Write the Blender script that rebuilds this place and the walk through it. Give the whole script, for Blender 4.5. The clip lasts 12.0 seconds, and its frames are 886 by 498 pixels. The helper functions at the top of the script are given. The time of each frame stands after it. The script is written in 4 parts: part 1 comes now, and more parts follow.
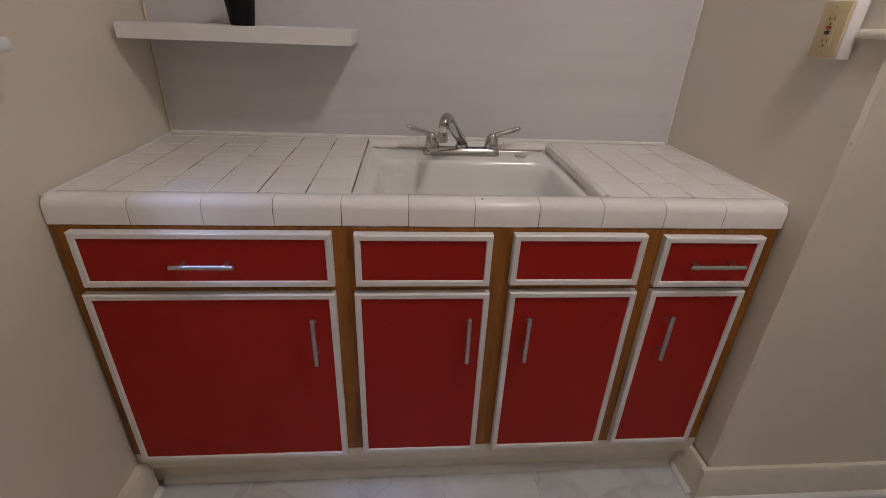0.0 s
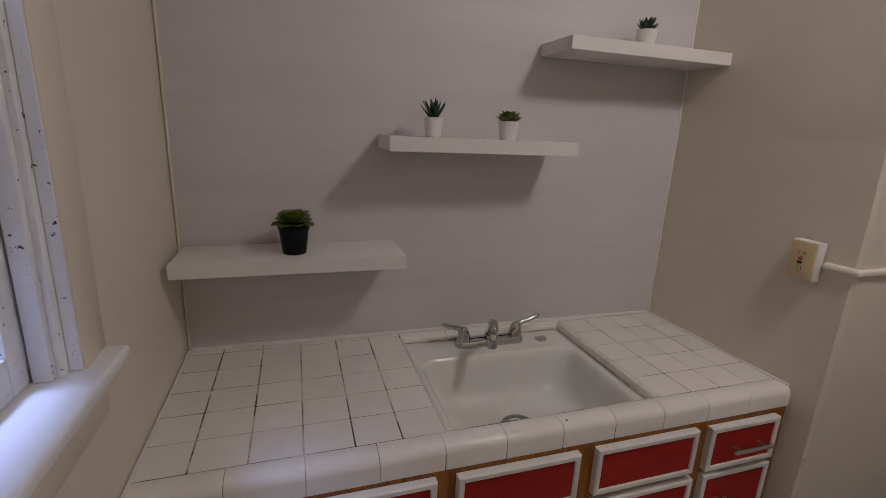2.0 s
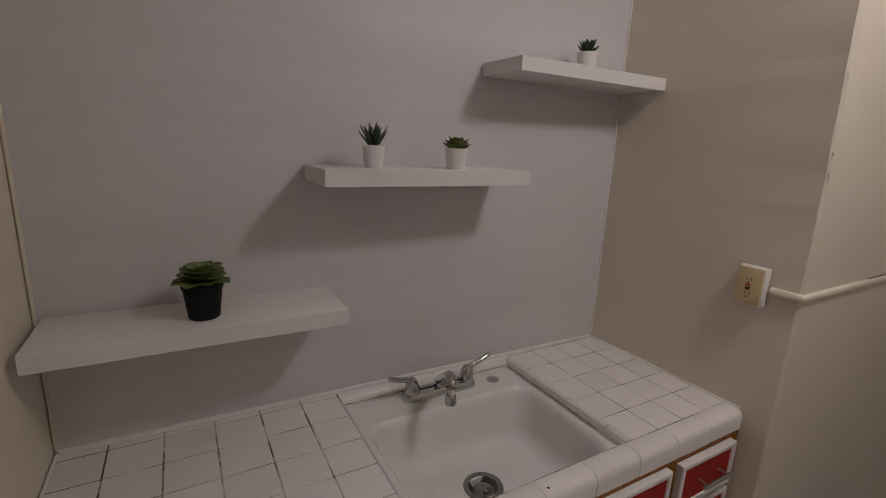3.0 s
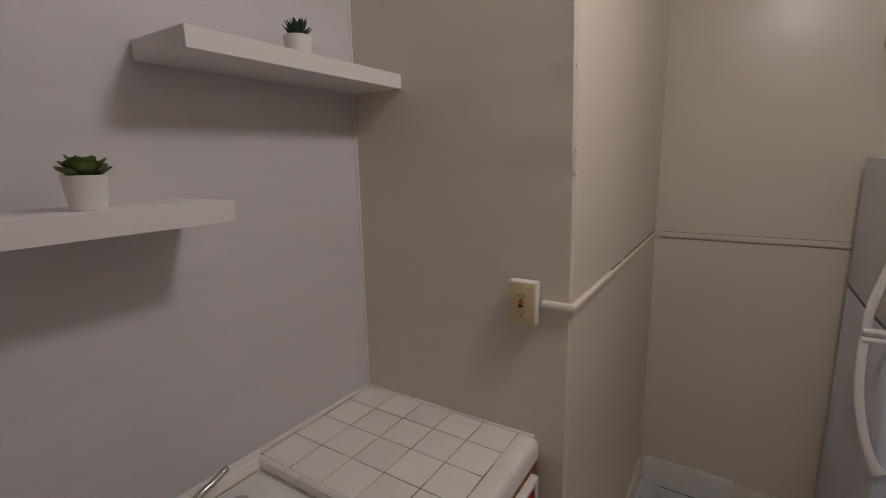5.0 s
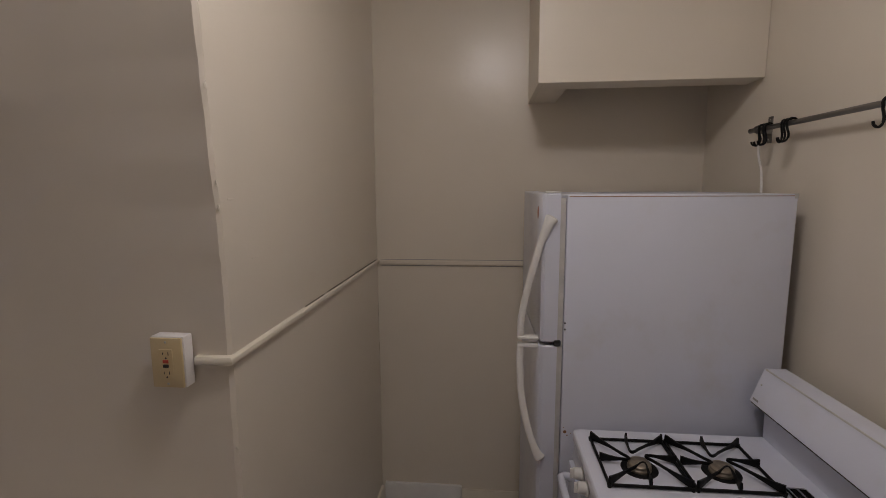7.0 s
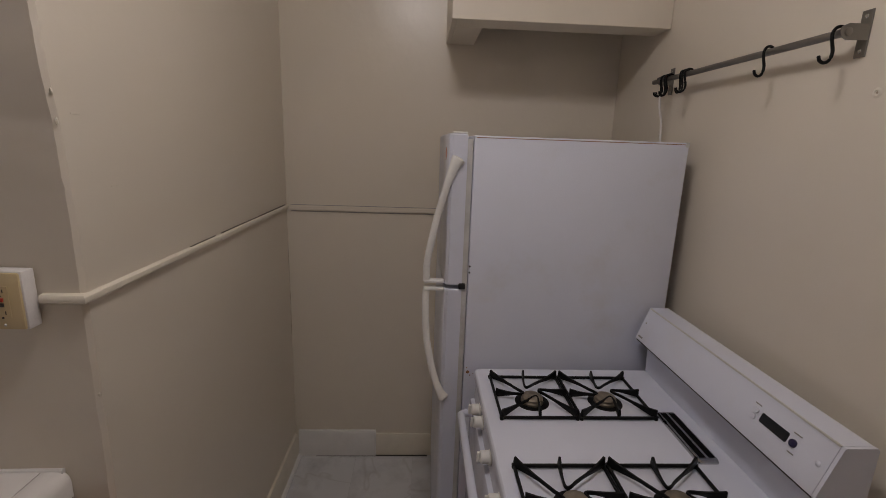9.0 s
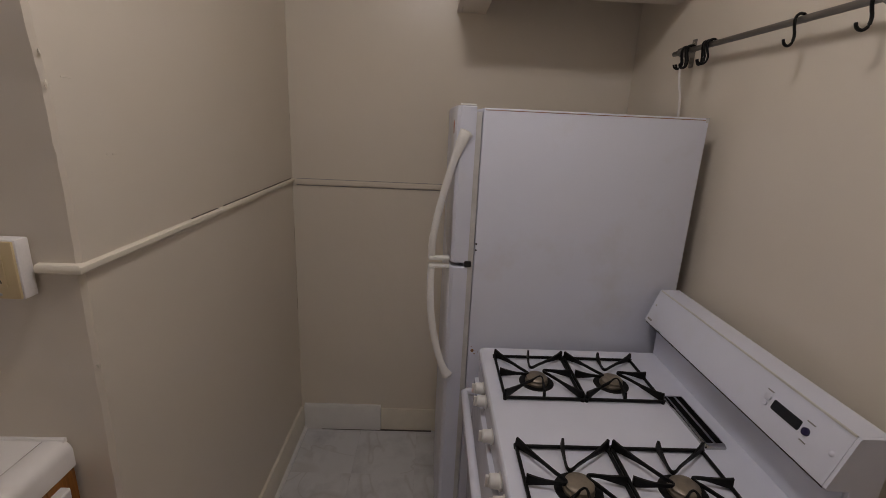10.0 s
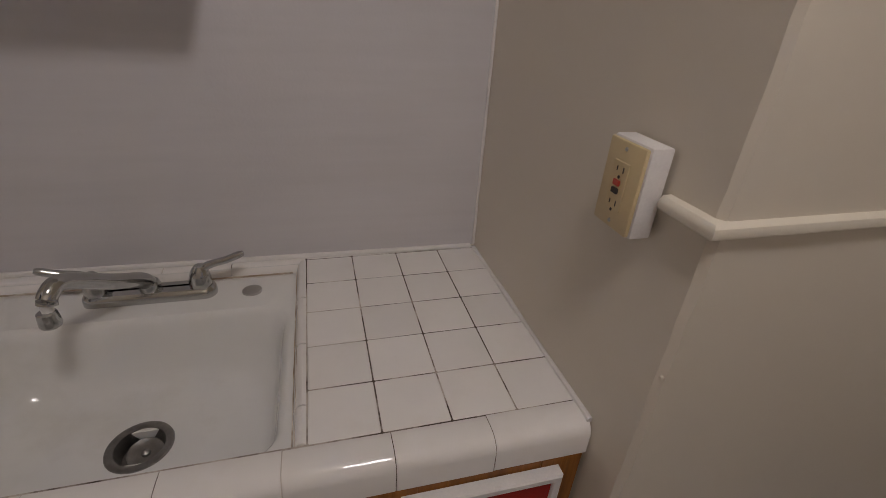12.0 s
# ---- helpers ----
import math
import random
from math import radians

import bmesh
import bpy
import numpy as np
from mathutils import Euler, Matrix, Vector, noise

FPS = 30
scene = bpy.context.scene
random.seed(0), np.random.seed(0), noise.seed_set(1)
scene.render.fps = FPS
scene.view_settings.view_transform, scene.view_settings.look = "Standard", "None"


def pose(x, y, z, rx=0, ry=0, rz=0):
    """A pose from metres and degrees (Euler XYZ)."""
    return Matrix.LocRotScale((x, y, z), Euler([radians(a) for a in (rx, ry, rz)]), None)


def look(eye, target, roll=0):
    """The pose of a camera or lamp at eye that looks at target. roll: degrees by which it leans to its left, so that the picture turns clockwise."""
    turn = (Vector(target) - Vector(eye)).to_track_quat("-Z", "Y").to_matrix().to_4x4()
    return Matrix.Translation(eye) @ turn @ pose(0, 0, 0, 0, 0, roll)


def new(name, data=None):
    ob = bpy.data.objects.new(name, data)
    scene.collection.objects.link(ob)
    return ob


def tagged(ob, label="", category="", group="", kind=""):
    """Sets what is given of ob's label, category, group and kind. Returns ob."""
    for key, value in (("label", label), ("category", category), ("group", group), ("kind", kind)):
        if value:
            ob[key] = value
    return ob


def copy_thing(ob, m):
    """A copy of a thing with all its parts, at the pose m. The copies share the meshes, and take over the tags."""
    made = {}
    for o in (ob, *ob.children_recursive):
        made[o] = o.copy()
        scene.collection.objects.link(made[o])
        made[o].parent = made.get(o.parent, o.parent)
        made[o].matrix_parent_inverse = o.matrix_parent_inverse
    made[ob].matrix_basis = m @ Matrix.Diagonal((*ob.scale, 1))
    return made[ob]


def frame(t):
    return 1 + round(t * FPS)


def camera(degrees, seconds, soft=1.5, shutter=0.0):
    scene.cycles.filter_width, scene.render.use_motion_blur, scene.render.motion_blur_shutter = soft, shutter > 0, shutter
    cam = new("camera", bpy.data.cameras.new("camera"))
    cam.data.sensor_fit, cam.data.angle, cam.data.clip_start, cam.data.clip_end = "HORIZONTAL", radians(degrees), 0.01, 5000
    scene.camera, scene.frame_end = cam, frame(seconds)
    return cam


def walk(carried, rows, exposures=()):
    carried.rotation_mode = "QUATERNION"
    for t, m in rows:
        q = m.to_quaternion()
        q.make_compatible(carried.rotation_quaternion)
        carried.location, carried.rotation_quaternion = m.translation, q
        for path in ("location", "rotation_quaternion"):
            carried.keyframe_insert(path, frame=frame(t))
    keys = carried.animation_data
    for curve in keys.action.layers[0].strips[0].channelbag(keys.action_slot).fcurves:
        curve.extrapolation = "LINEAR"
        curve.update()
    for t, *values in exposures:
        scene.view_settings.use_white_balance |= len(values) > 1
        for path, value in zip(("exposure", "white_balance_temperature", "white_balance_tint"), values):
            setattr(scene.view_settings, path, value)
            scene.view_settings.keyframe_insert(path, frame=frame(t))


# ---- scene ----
cam = camera(88.0, 12.0, soft=0.65)
PATH = [
    (0, (-0.935, -1.602, 1.354), (-0.78, 0.179, 0.457), 2.4),
    (0.5, (-0.958, -1.606, 1.416), (-0.788, 0.239, 0.647), 2.2),
    (1, (-1.076, -1.562, 1.503), (-0.856, 0.312, 0.842), 2.5),
    (1.5, (-1.266, -1.513, 1.602), (-0.862, 0.361, 1.031), 3.0),
    (2, (-1.393, -1.461, 1.676), (-0.794, 0.381, 1.177), 2.5),
    (2.5, (-1.431, -1.367, 1.72), (-0.649, 0.421, 1.281), 2.2),
    (2.7, (-1.442, -1.311, 1.726), (-0.579, 0.439, 1.286), 2.5),
    (4.5, (-1.188, -1.008, 1.718), (0.288, 0.27, 1.282), -1.1),
    (5, (-1.086, -1.011, 1.723), (0.569, 0.047, 1.347), -1.1),
    (5.5, (-1.004, -1.026, 1.729), (0.791, -0.209, 1.398), -0.8),
    (6, (-0.973, -1.072, 1.728), (0.917, -0.494, 1.424), -0.9),
    (6.5, (-0.936, -1.163, 1.729), (1.011, -0.805, 1.445), -0.8),
    (7, (-0.904, -1.243, 1.729), (1.069, -1.054, 1.461), -0.3),
    (7.2, (-0.915, -1.292, 1.727), (1.062, -1.147, 1.465), -0.3),
    (8.8, (-0.871, -1.332, 1.677), (1.082, -1.426, 1.258), 1.8),
    (9, (-0.868, -1.337, 1.672), (1.08, -1.436, 1.228), 2.0),
    (9.5, (-0.863, -1.338, 1.671), (1.072, -1.449, 1.178), 2.2),
    (10, (-0.836, -1.35, 1.66), (1.089, -1.411, 1.122), 2.7),
    (10.5, (-0.745, -1.333, 1.62), (1.127, -1.079, 0.963), 3.8),
    (11, (-0.599, -1.286, 1.582), (1.047, -0.476, 0.814), 4.8),
    (11.5, (-0.481, -1.200, 1.566), (0.696, 0.178, 0.673), 5.0),
    (12, (-0.387, -1.027, 1.551), (0.111, 0.657, 0.595), 3.8),
]
walk(cam, [(t, look(eye, target, roll)) for t, eye, target, roll in PATH],
     exposures=[(0.0, 0.58), (0.5, 0.46), (1.0, 0.22), (1.5, 0.1), (2.5, 0.0), (4.5, -0.01), (7.0, -0.13), (9.5, -0.06), (10.5, 0.0), (11.0, 0.08), (12.0, 0.03)])

# ---- light ----
world = bpy.data.worlds.new("world")
scene.world = world
world.use_nodes = True
wn = world.node_tree
sky = wn.nodes.new("ShaderNodeTexSky")
sky.sky_type, sky.sun_disc = "NISHITA", False
sky.sun_elevation, sky.sun_rotation = radians(40), radians(120)
wn.links.new(sky.outputs["Color"], wn.nodes["Background"].inputs["Color"])
wn.nodes["Background"].inputs["Strength"].default_value = 0.012
LAMP_STRENGTH = 40.0
LAMP_COLOUR = (1.0, 0.926, 0.922)
LAMP_AT = (-0.25, -1.29)
day = new("window_daylight", bpy.data.lights.new("window_daylight", "AREA"))
day.data.shape, day.data.size, day.data.size_y = "RECTANGLE", 0.9, 0.25
day.data.energy, day.data.color = 11.5, (0.40, 0.51, 1.0)
day.data.spread = radians(50)
day.matrix_world = look((-2.05, -1.18, 2.88), (-1.78, -1.00, 1.35))


# ---- materials ----
def material(name, colour, rough=0.5, metal=0.0, spread=0.06, size=6.0, stretch=(1, 1, 1), grain=0.0, grain_size=300.0,
             bump=0.0, bump_size=120.0, second=None, second_at=(0.5, 0.7), second_size=3.0, per_object=0.0, coat=0.0, rough_spread=0.08, shine=0.5):
    """A surface with broad tone changes, fine grain, relief and, where given, a second colour in stains."""
    m = bpy.data.materials.new(name)
    m.use_nodes = True
    nt = m.node_tree
    n, link = nt.nodes, nt.links.new
    bsdf = n["Principled BSDF"]
    where = n.new("ShaderNodeTexCoord")
    scale = n.new("ShaderNodeMapping")
    scale.inputs["Scale"].default_value = stretch
    if per_object:
        info = n.new("ShaderNodeObjectInfo")
        shift = n.new("ShaderNodeVectorMath")
        shift.operation = "MULTIPLY_ADD"
        shift.inputs[1].default_value = (7.3, 5.1, 3.7)
        link(info.outputs["Random"], shift.inputs[0])
        link(where.outputs["Object"], shift.inputs[2])
        link(shift.outputs[0], scale.inputs["Vector"])
    else:
        link(where.outputs["Object"], scale.inputs["Vector"])

    def tex(s, detail=4.0, roughness=0.6, vec=None):
        t = n.new("ShaderNodeTexNoise")
        t.inputs["Scale"].default_value, t.inputs["Detail"].default_value, t.inputs["Roughness"].default_value = s, detail, roughness
        link(vec or scale.outputs["Vector"], t.inputs["Vector"])
        return t.outputs["Fac"]

    def ranged(fac, a, b, lo, hi):
        r = n.new("ShaderNodeMapRange")
        r.inputs["From Min"].default_value, r.inputs["From Max"].default_value = a, b
        r.inputs["To Min"].default_value, r.inputs["To Max"].default_value = lo, hi
        link(fac, r.inputs["Value"])
        return r.outputs["Result"]

    def times(a, b):
        p = n.new("ShaderNodeMath")
        p.operation = "MULTIPLY"
        link(a, p.inputs[0])
        link(b, p.inputs[1])
        return p.outputs[0]

    tone = ranged(tex(size), 0.3, 0.7, 1 - spread, 1 + spread)
    if grain:
        tone = times(tone, ranged(tex(grain_size, 2.0), 0.3, 0.7, 1 - grain, 1 + grain))
    if per_object:
        tone = times(tone, ranged(info.outputs["Random"], 0, 1, 1 - per_object, 1 + per_object))
    base = n.new("ShaderNodeRGB")
    base.outputs[0].default_value = (*colour, 1)
    shade = base.outputs[0]
    if second:
        mix = n.new("ShaderNodeMix")
        mix.data_type = "RGBA"
        link(ranged(tex(second_size, 5.0, 0.65), second_at[0], second_at[1], 0, 1), mix.inputs["Factor"])
        link(shade, mix.inputs["A"])
        mix.inputs["B"].default_value = (*second, 1)
        shade = mix.outputs["Result"]
    by = n.new("ShaderNodeVectorMath")
    by.operation = "SCALE"
    link(shade, by.inputs[0])
    link(tone, by.inputs["Scale"])
    link(by.outputs[0], bsdf.inputs["Base Color"])
    lo, hi = max(0.02, rough - rough_spread), min(1, rough + rough_spread)
    lo, hi = (max(lo, 0.285), hi) if rough >= 0.285 else (lo, min(hi, 0.262))
    link(ranged(tex(size * 2.3), 0.3, 0.7, lo, hi), bsdf.inputs["Roughness"])
    bsdf.inputs["Specular IOR Level"].default_value = shine
    bsdf.inputs["Metallic"].default_value = metal
    bsdf.inputs["Coat Weight"].default_value = coat
    if bump:
        b = n.new("ShaderNodeBump")
        b.inputs["Strength"].default_value, b.inputs["Distance"].default_value = 1.0, bump
        link(tex(bump_size, 3.0, 0.55, where.outputs["Object"]), b.inputs["Height"])
        link(b.outputs["Normal"], bsdf.inputs["Normal"])
    return m


def glow(name, colour, strength):
    m = bpy.data.materials.new(name)
    m.use_nodes = True
    b = m.node_tree.nodes["Principled BSDF"]
    b.inputs["Base Color"].default_value = (0.8, 0.8, 0.8, 1)
    b.inputs["Emission Color"].default_value = (*colour, 1)
    b.inputs["Emission Strength"].default_value = strength
    return m


def clear(name):
    m = bpy.data.materials.new(name)
    m.use_nodes = True
    b = m.node_tree.nodes["Principled BSDF"]
    b.inputs["Transmission Weight"].default_value, b.inputs["Roughness"].default_value, b.inputs["IOR"].default_value = 1.0, 0.02, 1.45
    return m



def marble(name):
    """White vinyl with soft grey clouds and thin wandering veins, shifted from tile to tile."""
    m = material(name, (0.62, 0.615, 0.615), 0.28, spread=0.05, size=4, per_object=0.012, second=(0.45, 0.445, 0.45), second_at=(0.50, 0.72), second_size=4)
    nt = m.node_tree
    n, link = nt.nodes, nt.links.new
    bsdf = n["Principled BSDF"]
    old = bsdf.inputs["Base Color"].links[0].from_socket
    info, where = n.new("ShaderNodeObjectInfo"), n.new("ShaderNodeTexCoord")
    shift = n.new("ShaderNodeVectorMath")
    shift.operation = "MULTIPLY_ADD"
    shift.inputs[1].default_value = (9.1, 4.3, 2.7)
    link(info.outputs["Random"], shift.inputs[0])
    link(where.outputs["Object"], shift.inputs[2])
    tex = n.new("ShaderNodeTexNoise")
    tex.inputs["Scale"].default_value, tex.inputs["Detail"].default_value, tex.inputs["Distortion"].default_value = 3.2, 2.0, 0.8
    link(shift.outputs[0], tex.inputs["Vector"])
    off = n.new("ShaderNodeMath")
    off.operation = "SUBTRACT"
    off.inputs[1].default_value = 0.5
    link(tex.outputs["Fac"], off.inputs[0])
    size = n.new("ShaderNodeMath")
    size.operation = "ABSOLUTE"
    link(off.outputs[0], size.inputs[0])
    rng = n.new("ShaderNodeMapRange")
    rng.inputs["From Min"].default_value, rng.inputs["From Max"].default_value = 0.0, 0.022
    rng.inputs["To Min"].default_value, rng.inputs["To Max"].default_value = 0.26, 0.0
    link(size.outputs[0], rng.inputs["Value"])
    mix = n.new("ShaderNodeMix")
    mix.data_type = "RGBA"
    link(rng.outputs["Result"], mix.inputs["Factor"])
    link(old, mix.inputs["A"])
    mix.inputs["B"].default_value = (0.30, 0.26, 0.22, 1)
    link(mix.outputs["Result"], bsdf.inputs["Base Color"])
    return m


WALL = material("cream_wall_paint", (0.70, 0.632, 0.53), 0.335, rough_spread=0.04, spread=0.025, size=0.9, bump=0.0012, bump_size=9)
WALL_GLOSS = material("cream_gloss_wall_paint", (0.70, 0.632, 0.53), 0.305, rough_spread=0.01, spread=0.025, size=0.9, bump=0.003, bump_size=7)
CEIL = material("ceiling_paint", (0.80, 0.77, 0.70), 0.6, spread=0.03, bump=0.001, bump_size=60)
TRIM = material("cream_trim_paint", (0.72, 0.66, 0.55), 0.32, spread=0.05, size=9, bump=0.0008, bump_size=45, second=(0.56, 0.50, 0.42), second_at=(0.62, 0.95), second_size=11)
BASE_WHITE = material("white_baseboard_paint", (0.74, 0.72, 0.69), 0.4, spread=0.04, size=9, bump=0.0006, bump_size=50, second=(0.58, 0.55, 0.51), second_at=(0.62, 0.95), second_size=10)
PANEL = material("whitewashed_panel", (0.61, 0.585, 0.592), 0.5, spread=0.05, size=2.2, stretch=(0.3, 1, 3.6), grain=0.014, grain_size=13, bump=0.0003, bump_size=160)
CAULK = material("white_caulk", (0.76, 0.73, 0.70), 0.5, spread=0.05, size=20, bump=0.0006, bump_size=70)
TILE = material("white_glazed_tile", (0.80, 0.765, 0.73), 0.065, spread=0.025, size=8, per_object=0.035, bump=0.0001, bump_size=30, rough_spread=0.02, second=(0.72, 0.67, 0.61), second_at=(0.55, 0.95), second_size=6)
GROUT = material("dirty_grout", (0.10, 0.072, 0.055), 0.85, spread=0.3, size=14, bump=0.0006, bump_size=300, second=(0.50, 0.44, 0.38), second_at=(0.46, 0.56), second_size=7)
PORCELAIN = material("white_porcelain", (0.76, 0.745, 0.715), 0.12, spread=0.02, size=5, rough_spread=0.05, second=(0.56, 0.53, 0.46), second_at=(0.55, 0.95), second_size=3)
CHROME = material("chrome", (0.50, 0.505, 0.50), 0.12, 1.0, spread=0.05, size=30, rough_spread=0.06)
STEEL = material("brushed_steel", (0.50, 0.49, 0.47), 0.34, 1.0, spread=0.03, size=20, rough_spread=0.03)
GREY_STEEL = material("dull_grey_steel", (0.26, 0.25, 0.235), 0.40, 1.0, spread=0.05, size=12, rough_spread=0.03)
DARK_STEEL = material("dark_drain_steel", (0.30, 0.29, 0.28), 0.3, 1.0, spread=0.15, size=60)
RED = material("red_vinyl_panel", (0.35, 0.014, 0.008), 0.5, shine=0.22, spread=0.05, size=3, grain=0.05, grain_size=160, bump=0.0003, bump_size=220)
EDGE_WHITE = material("white_painted_moulding", (0.76, 0.73, 0.71), 0.42, spread=0.05, size=10, grain=0.03, bump=0.0005, bump_size=70, second=(0.55, 0.50, 0.47), second_at=(0.64, 0.85), second_size=18)
WOOD = material("stained_wood", (0.30, 0.112, 0.018), 0.42, shine=0.3, spread=0.22, size=7, stretch=(9, 9, 0.8), grain=0.12, grain_size=40, bump=0.0003, bump_size=90, second=(0.13, 0.05, 0.014), second_at=(0.5, 0.8), second_size=5)
SHELF = material("white_laminate", (0.74, 0.71, 0.69), 0.42, spread=0.02, size=6, bump=0.0001, bump_size=200)
ENAMEL = material("white_enamel", (0.67, 0.685, 0.77), 0.22, spread=0.02, size=4, bump=0.0001, bump_size=90, second=(0.62, 0.60, 0.58), second_at=(0.55, 1.0), second_size=3)
FRIDGE = material("textured_white_steel", (0.63, 0.645, 0.725), 0.36, spread=0.02, size=3, bump=0.00025, bump_size=220, second=(0.50, 0.47, 0.43), second_at=(0.56, 1.0), second_size=2.6)
PLASTIC = material("aged_white_plastic", (0.75, 0.735, 0.70), 0.38, spread=0.03, size=9)
GASKET = material("grey_rubber_gasket", (0.50, 0.49, 0.47), 0.7, spread=0.12, size=20)
BLACK = material("black_plastic", (0.012, 0.011, 0.011), 0.4, spread=0.15, size=20)
VENT_BLACK = material("matt_black_vent", (0.006, 0.006, 0.006), 0.85, shine=0.05)
IRON = material("black_enamelled_iron", (0.007, 0.007, 0.007), 0.5, shine=0.16, spread=0.2, size=30, bump=0.0004, bump_size=180)
BURNER = material("worn_burner_cap", (0.26, 0.22, 0.17), 0.5, 0.7, spread=0.25, size=25)
RUST = material("rust_stain", (0.26, 0.12, 0.05), 0.8, spread=0.3, size=60)
ALMOND = material("almond_plastic", (0.62, 0.49, 0.28), 0.35, spread=0.03, size=14)
SLOT = material("dark_slot", (0.04, 0.03, 0.025), 0.6)
RED_BUTTON = material("red_button", (0.45, 0.05, 0.025), 0.4)
POT_BLACK = material("black_plant_pot", (0.006, 0.006, 0.007), 0.6, shine=0.2, spread=0.2, size=40)
POT_WHITE = material("white_ceramic_pot", (0.76, 0.73, 0.71), 0.3, spread=0.02, size=20)
SOIL = material("dark_soil", (0.03, 0.022, 0.016), 0.9, spread=0.3, size=90, bump=0.002, bump_size=200)
LEAF_OLIVE = material("olive_green_leaf", (0.095, 0.125, 0.022), 0.45, spread=0.25, size=30, second=(0.14, 0.10, 0.03), second_at=(0.6, 0.8), second_size=40)
LEAF_GREEN = material("mid_green_leaf", (0.105, 0.140, 0.032), 0.45, spread=0.25, size=30)
LEAF_DARK = material("dark_green_leaf", (0.022, 0.052, 0.030), 0.42, spread=0.3, size=40)
MARBLE = marble("marble_look_vinyl")
JOINT = material("floor_joint", (0.52, 0.51, 0.50), 0.8, spread=0.2, size=20)
STOOL = material("glossy_white_sill_paint", (0.76, 0.76, 0.77), 0.4, spread=0.04, size=12, bump=0.0008, bump_size=50)
SASH = material("chipped_white_sash_paint", (0.76, 0.76, 0.77), 0.4, spread=0.04, size=12, bump=0.0008, bump_size=50, second=(0.05, 0.045, 0.04), second_at=(0.635, 0.665), second_size=70)
PRINT = material("grey_print", (0.25, 0.24, 0.24), 0.5)
SCREEN = material("dark_display", (0.015, 0.017, 0.022), 0.15)
BLUE_BUTTON = material("dark_blue_button", (0.02, 0.015, 0.06), 0.35)
EMBLEM = material("copper_emblem", (0.36, 0.12, 0.07), 0.4)
CORD = material("white_cord", (0.74, 0.71, 0.68), 0.45)
GLASS = clear("window_glass")
LAMP_GLASS = glow("lit_lamp_glass", LAMP_COLOUR, LAMP_STRENGTH)
GRIME = material("brown_grime", (0.34, 0.25, 0.17), 0.7, spread=0.3, size=30, second=(0.62, 0.56, 0.48), second_at=(0.42, 0.62), second_size=14)
OUTSIDE = material("outside_render", (0.5, 0.5, 0.5), 0.8, spread=0.1, size=2, bump=0.002, bump_size=20)


# ---- building helpers ----
def world_at(ob):
    v = Vector((0, 0, 0))
    while ob:
        v += ob.location
        ob = ob.parent
    return v


def smooth(mesh, angle=35):
    mesh.set_sharp_from_angle(angle=radians(angle))
    for p in mesh.polygons:
        p.use_smooth = True


def finish(name, bm, mat, at=(0, 0, 0)):
    bmesh.ops.recalc_face_normals(bm, faces=bm.faces)
    bm.transform(Matrix.Translation(-Vector(at)))
    me = bpy.data.meshes.new(name)
    bm.to_mesh(me)
    bm.free()
    smooth(me)
    me.materials.append(mat)
    return me


def thing(name, at, label, category, group="", kind=""):
    ob = new(name)
    ob.location = at
    ob.empty_display_size = 0.1
    return tagged(ob, label, category, group, kind)


def part(name, bm, mat, parent, label=""):
    """One mesh, written in world metres, under a thing or a part."""
    base = world_at(parent)
    ob = new(name, finish(name, bm, mat, base))
    ob.parent = parent
    return tagged(ob, label)


def single(name, bm, mat, label, category, at=(0, 0, 0), group="", kind=""):
    ob = new(name, finish(name, bm, mat, at))
    ob.location = at
    return tagged(ob, label, category, group, kind)


def box(bm, x0, x1, y0, y1, z0, z1, bevel=0.0, segs=2):
    tmp = bmesh.new()
    bmesh.ops.create_cube(tmp, size=1.0)
    for v in tmp.verts:
        v.co = Vector(((x0 + x1) / 2 + v.co.x * (x1 - x0), (y0 + y1) / 2 + v.co.y * (y1 - y0), (z0 + z1) / 2 + v.co.z * (z1 - z0)))
    if bevel:
        bmesh.ops.bevel(tmp, geom=tmp.edges[:], offset=bevel, segments=segs, profile=0.5, affect="EDGES")
    join(bm, tmp)
    return bm


def join(bm, tmp):
    me = bpy.data.meshes.new("tmp")
    tmp.to_mesh(me)
    tmp.free()
    bm.from_mesh(me)
    bpy.data.meshes.remove(me)


def loft(bm, loops, close_start=True, close_end=True):
    """Skin closed loops of equal length."""
    rings = [[bm.verts.new(p) for p in loop] for loop in loops]
    n = len(rings[0])
    for a, b in zip(rings, rings[1:]):
        for i in range(n):
            bm.faces.new((a[i], a[(i + 1) % n], b[(i + 1) % n], b[i]))
    if close_start:
        bm.faces.new(rings[0][::-1])
    if close_end:
        bm.faces.new(rings[-1])
    return bm


def ring(c, r, axis, n=16, ry=None, ref=None):
    axis = Vector(axis).normalized()
    u = axis.orthogonal().normalized() if ref is None else (Vector(ref) - axis * axis.dot(Vector(ref))).normalized()
    v = axis.cross(u)
    ry = r if ry is None else ry
    return [Vector(c) + u * (r * math.cos(2 * math.pi * i / n)) + v * (ry * math.sin(2 * math.pi * i / n)) for i in range(n)]


def spun(bm, c, axis, profile, n=24, open_start=False):
    """A turned body: profile of (along the axis, radius)."""
    axis = Vector(axis).normalized()
    return loft(bm, [ring(Vector(c) + axis * h, max(r, 1e-4), axis, n) for h, r in profile], not open_start)


